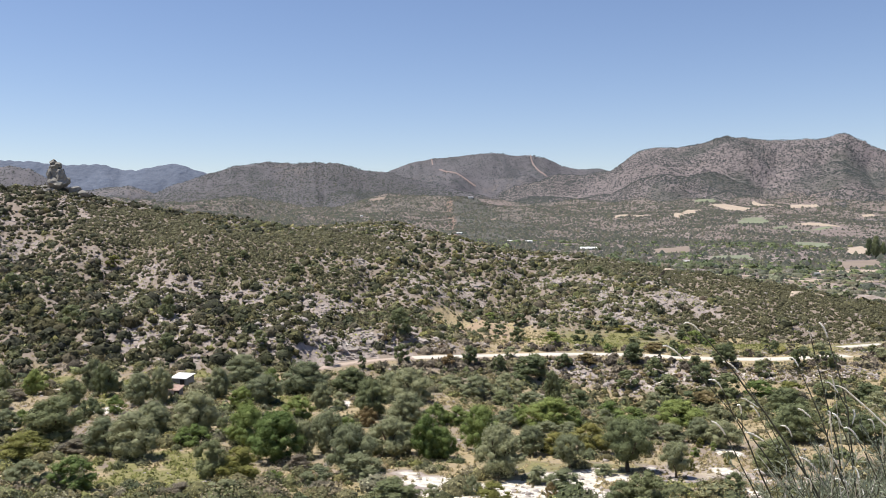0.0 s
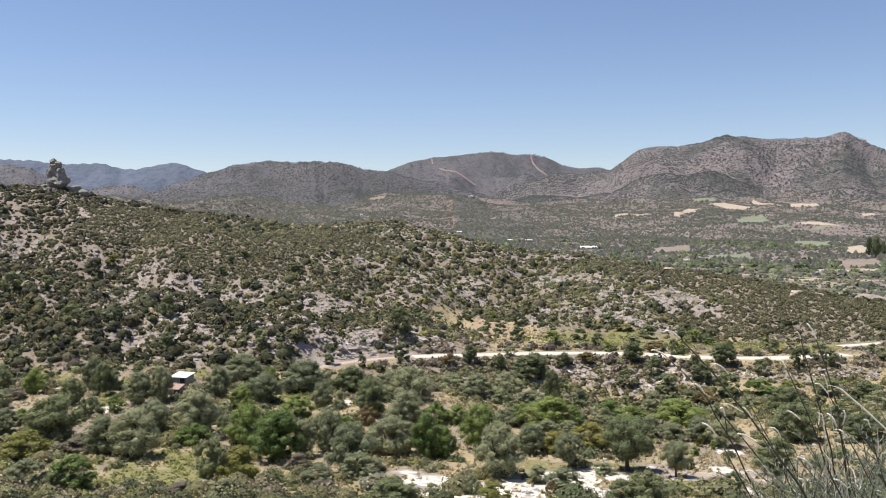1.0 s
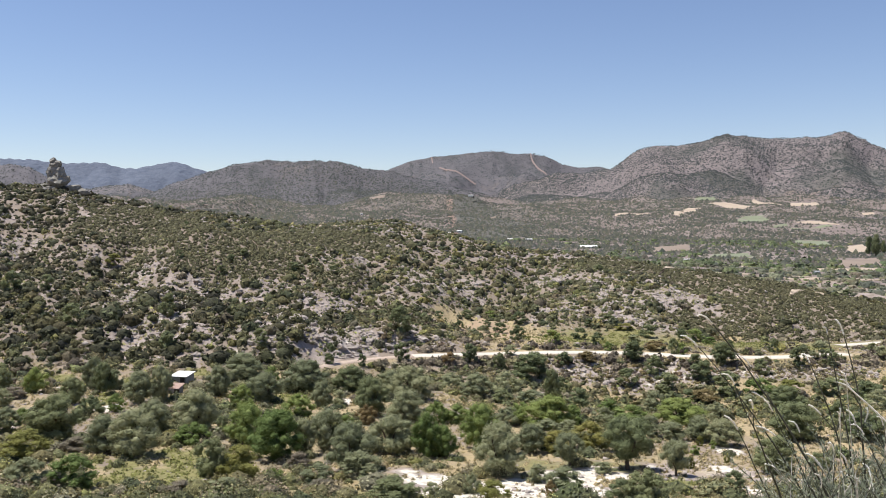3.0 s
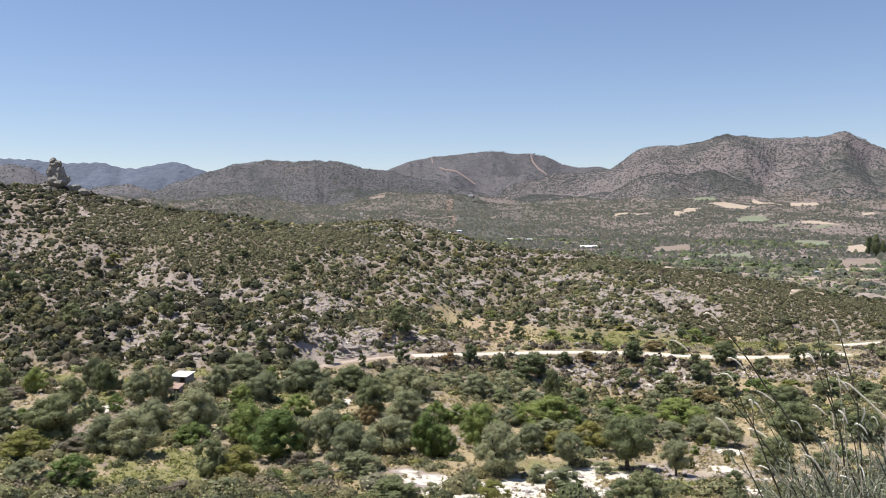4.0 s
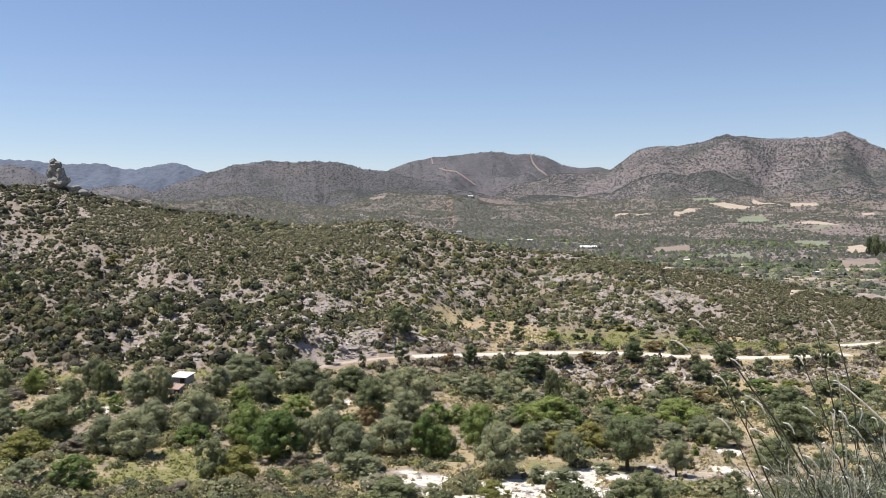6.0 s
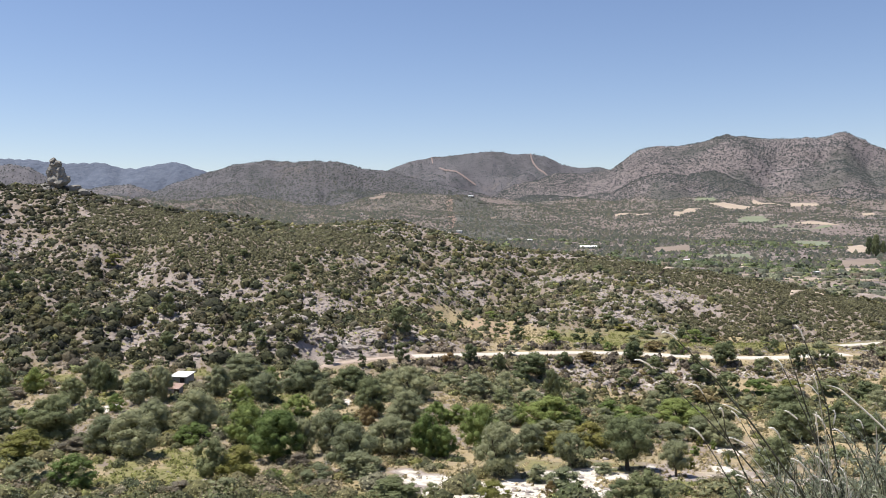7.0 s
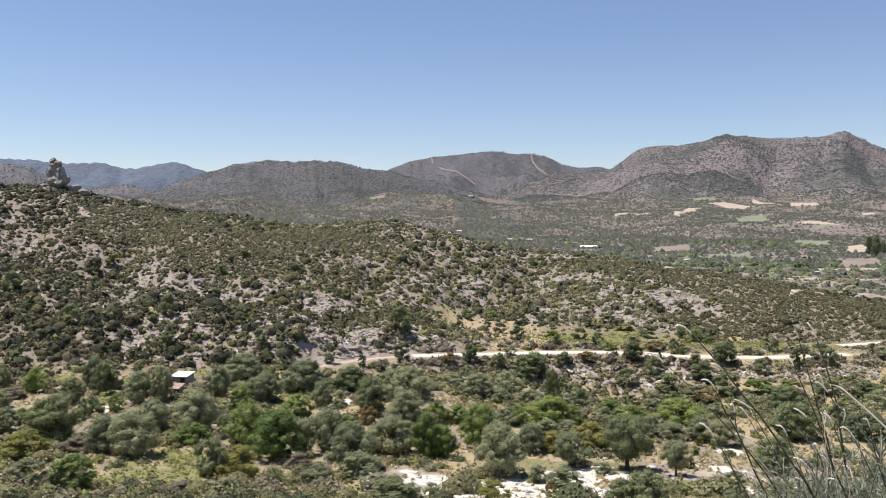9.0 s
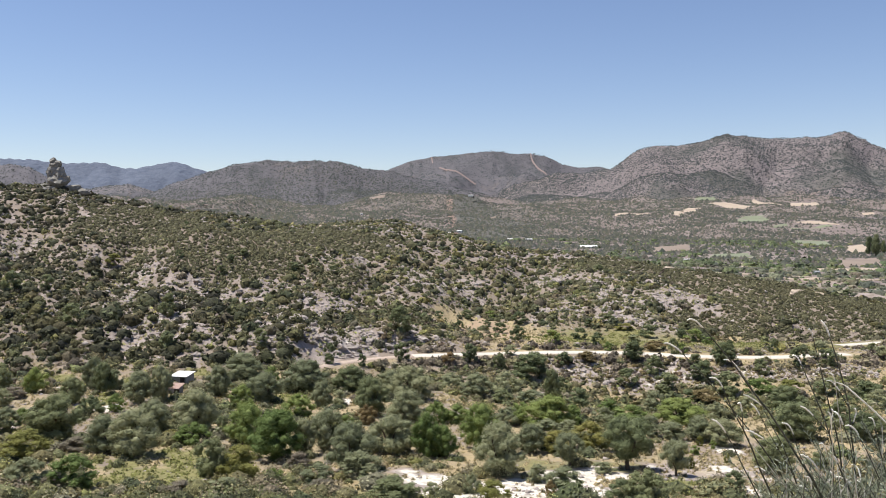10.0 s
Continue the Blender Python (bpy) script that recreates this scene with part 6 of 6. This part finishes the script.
def build_stalks():
    x, y, z = PLANT_FOOT
    shrub = thing("windblown_shrub", x, y, z)
    tagged(shrub, "grey-green shrub with bleached nodding seed stalks swaying in wind", "shrub")
    foot = np.array(PLANT_FOOT)
    for k, (b, t, bow, nod, thick, pale, gain, lag) in enumerate(STALKS):
        ob = stalk(shrub, np.array(b) - foot, np.array(t) - foot, bow, nod, thick, HUSK if pale == 2 else STALK_PALE if pale else STALK_DARK,
                   "bleached pale stalk" if pale else "thin brown stalk with white tips", 400 + k, pale)
        SWAYING.append((ob, gain, lag))
    rng = random.Random(77)
    for k in range(170):
        bx, top = rng.uniform(*SHOOT_SPAN), rng.random() ** 1.3
        if k >= 140:
            bx = rng.uniform(SHOOT_SPAN[0] + 0.0, SHOOT_SPAN[0] + 0.14)
        by = FOOT_Y + rng.uniform(-0.35, 0.5)
        b = np.array((bx + 0.06, by, float(ground_height(np.array([bx]), np.array([by]))[0]) - 0.02))
        share = (bx - SHOOT_SPAN[0]) / (SHOOT_SPAN[1] - SHOOT_SPAN[0])
        high = SHOOT_LOW + (SHOOT_HIGH - SHOOT_LOW) * (0.25 + 0.75 * max(share, 0.3 * (k >= 140))) * top - (by - FOOT_Y) * 0.32
        tip = np.array((b[0] + rng.uniform(-0.20, 0.16) * (0.5 + 0.5 * share), by + rng.uniform(-0.1, 0.1), high))
        pale = k % 3 == 0
        ob = sprig(shrub, b - foot, tip - foot, 500 + k, 90 if pale else 340, 0.0165, pale)
        SWAYING.append((ob, rng.uniform(0.16, 0.34), rng.uniform(-0.15, 0.15)))


def gust(t):
    """The lean of the plants over time, in degrees."""
    return float(np.interp(t / 0.2, range(len(GUST)), GUST))


PLANT_FOOT = (1.312, 2.6, 28.441)
# foot, tip, bow, nod, thickness, paleness, how far it sways, how late.
STALKS = []
STALKS.append(((1.305, 2.6, 28.42), (0.795, 2.6, 29.669), 0.14, 0.05, 0.0062, 0, 0.57, 0.0))
STALKS.append(((1.302, 2.7, 28.392), (0.765, 2.7, 29.584), 0.143, 0.04, 0.0045, 0, 0.63, 0.1))
STALKS.append(((1.128, 2.5, 28.409), (0.806, 2.5, 29.506), 0.091, 0.05, 0.0055, 0, 0.51, 0.0))
STALKS.append(((1.396, 2.8, 28.358), (1.172, 2.8, 29.644), 0.053, 0.05, 0.005, 0, 0.51, 0.1))
STALKS.append(((1.355, 2.7, 28.395), (1.184, 2.7, 29.648), 0.041, 0.05, 0.0058, 0, 0.57, 0.05))
STALKS.append(((1.272, 2.5, 28.435), (1.072, 2.5, 29.582), 0.053, 0.05, 0.005, 0, 0.46, 0.0))
STALKS.append(((1.648, 2.4, 28.418), (1.147, 2.4, 29.519), 0.148, 0.03, 0.004464, 2, 0.14, 0.0))
STALKS.append(((1.194, 2.4, 28.432), (1.098, 2.4, 29.502), 0.024, 0.04, 0.0036, 1, 0.4, 0.1))
STALKS.append(((1.109, 2.3, 28.414), (1.039, 2.3, 29.445), 0.017, 0.02, 0.0038, 1, 0.28, 0.1))
STALKS.append(((1.138, 2.6, 28.393), (0.848, 2.6, 29.373), 0.078, 0.04, 0.0045, 0, 0.51, 0.1))
STALKS.append(((1.351, 2.6, 28.423), (1.222, 2.6, 29.39), 0.031, 0.03, 0.0045, 0, 0.46, 0.1))
STALKS.append(((1.465, 2.6, 28.421), (1.292, 2.6, 29.338), 0.044, 0.03, 0.0045, 0, 0.4, 0.0))
STALKS.append(((1.346, 2.5, 28.441), (1.16, 2.5, 29.282), 0.05, 0.02, 0.005, 1, 0.28, 0.1))
STALKS.append(((1.353, 2.7, 28.395), (1.107, 2.7, 29.294), 0.062, 0.03, 0.004, 0, 0.46, 0.0))
STALKS.append(((1.284, 2.7, 28.391), (0.924, 2.7, 29.526), 0.094, 0.02, 0.003, 0, 0.46, 0.1))
STALKS.append(((1.24, 2.5, 28.431), (0.907, 2.5, 29.439), 0.094, 0.02, 0.003, 0, 0.46, 0.1))
STALKS.append(((1.398, 2.5, 28.442), (1.284, 2.5, 29.397), 0.028, 0.02, 0.004, 0, 0.28, 0.1))
SHOOT_SPAN, FOOT_Y = (1.06, 1.60), 2.6
SHOOT_LOW, SHOOT_HIGH = 29.10, 29.52
# The lean of the plants every fifth of a second, in degrees.
GUST = [0.0, 3.72, 4.83, 3.08, -0.1, -4.76, -5.75, -2.0, 0.3, -1.98, -5.4, -4.69, -0.08, 7.03, 6.28, 3.25, 0.63, -1.58, -1.63, 0.5, 4.12, 3.95, 3.84, 4.61, 5.87, 4.35, 1.38, 1.58, 3.3, 2.63, 1.38, -0.69, -3.57, -5.91, -7.7, -5.62, -4.48, -5.24, -7.16, -7.99, -5.19, -3.24, -3.53, -5.41, -4.95, -2.2, -4.07, -4.71, -0.53, 0.76, 0.47]


build_stalks()


def sway():
    for k, (ob, gain, lag) in enumerate(SWAYING):
        rest = ob.matrix_basis.copy()
        rows = []
        for i in range(51):
            t = i * 0.2
            lean = gain * gust(min(max(t - lag, 0), SECONDS)) + 0.25 * gain * math.sin(5.1 * t + k * 2.3) + 0.15 * math.sin(8.3 * t + k)
            rows.append((t, rest @ pose(0, 0, 0, 0.4 * gain * math.sin(3.7 * t + k), lean, 0)))
        walk(ob, rows)



def motions():
    sway()


motions()
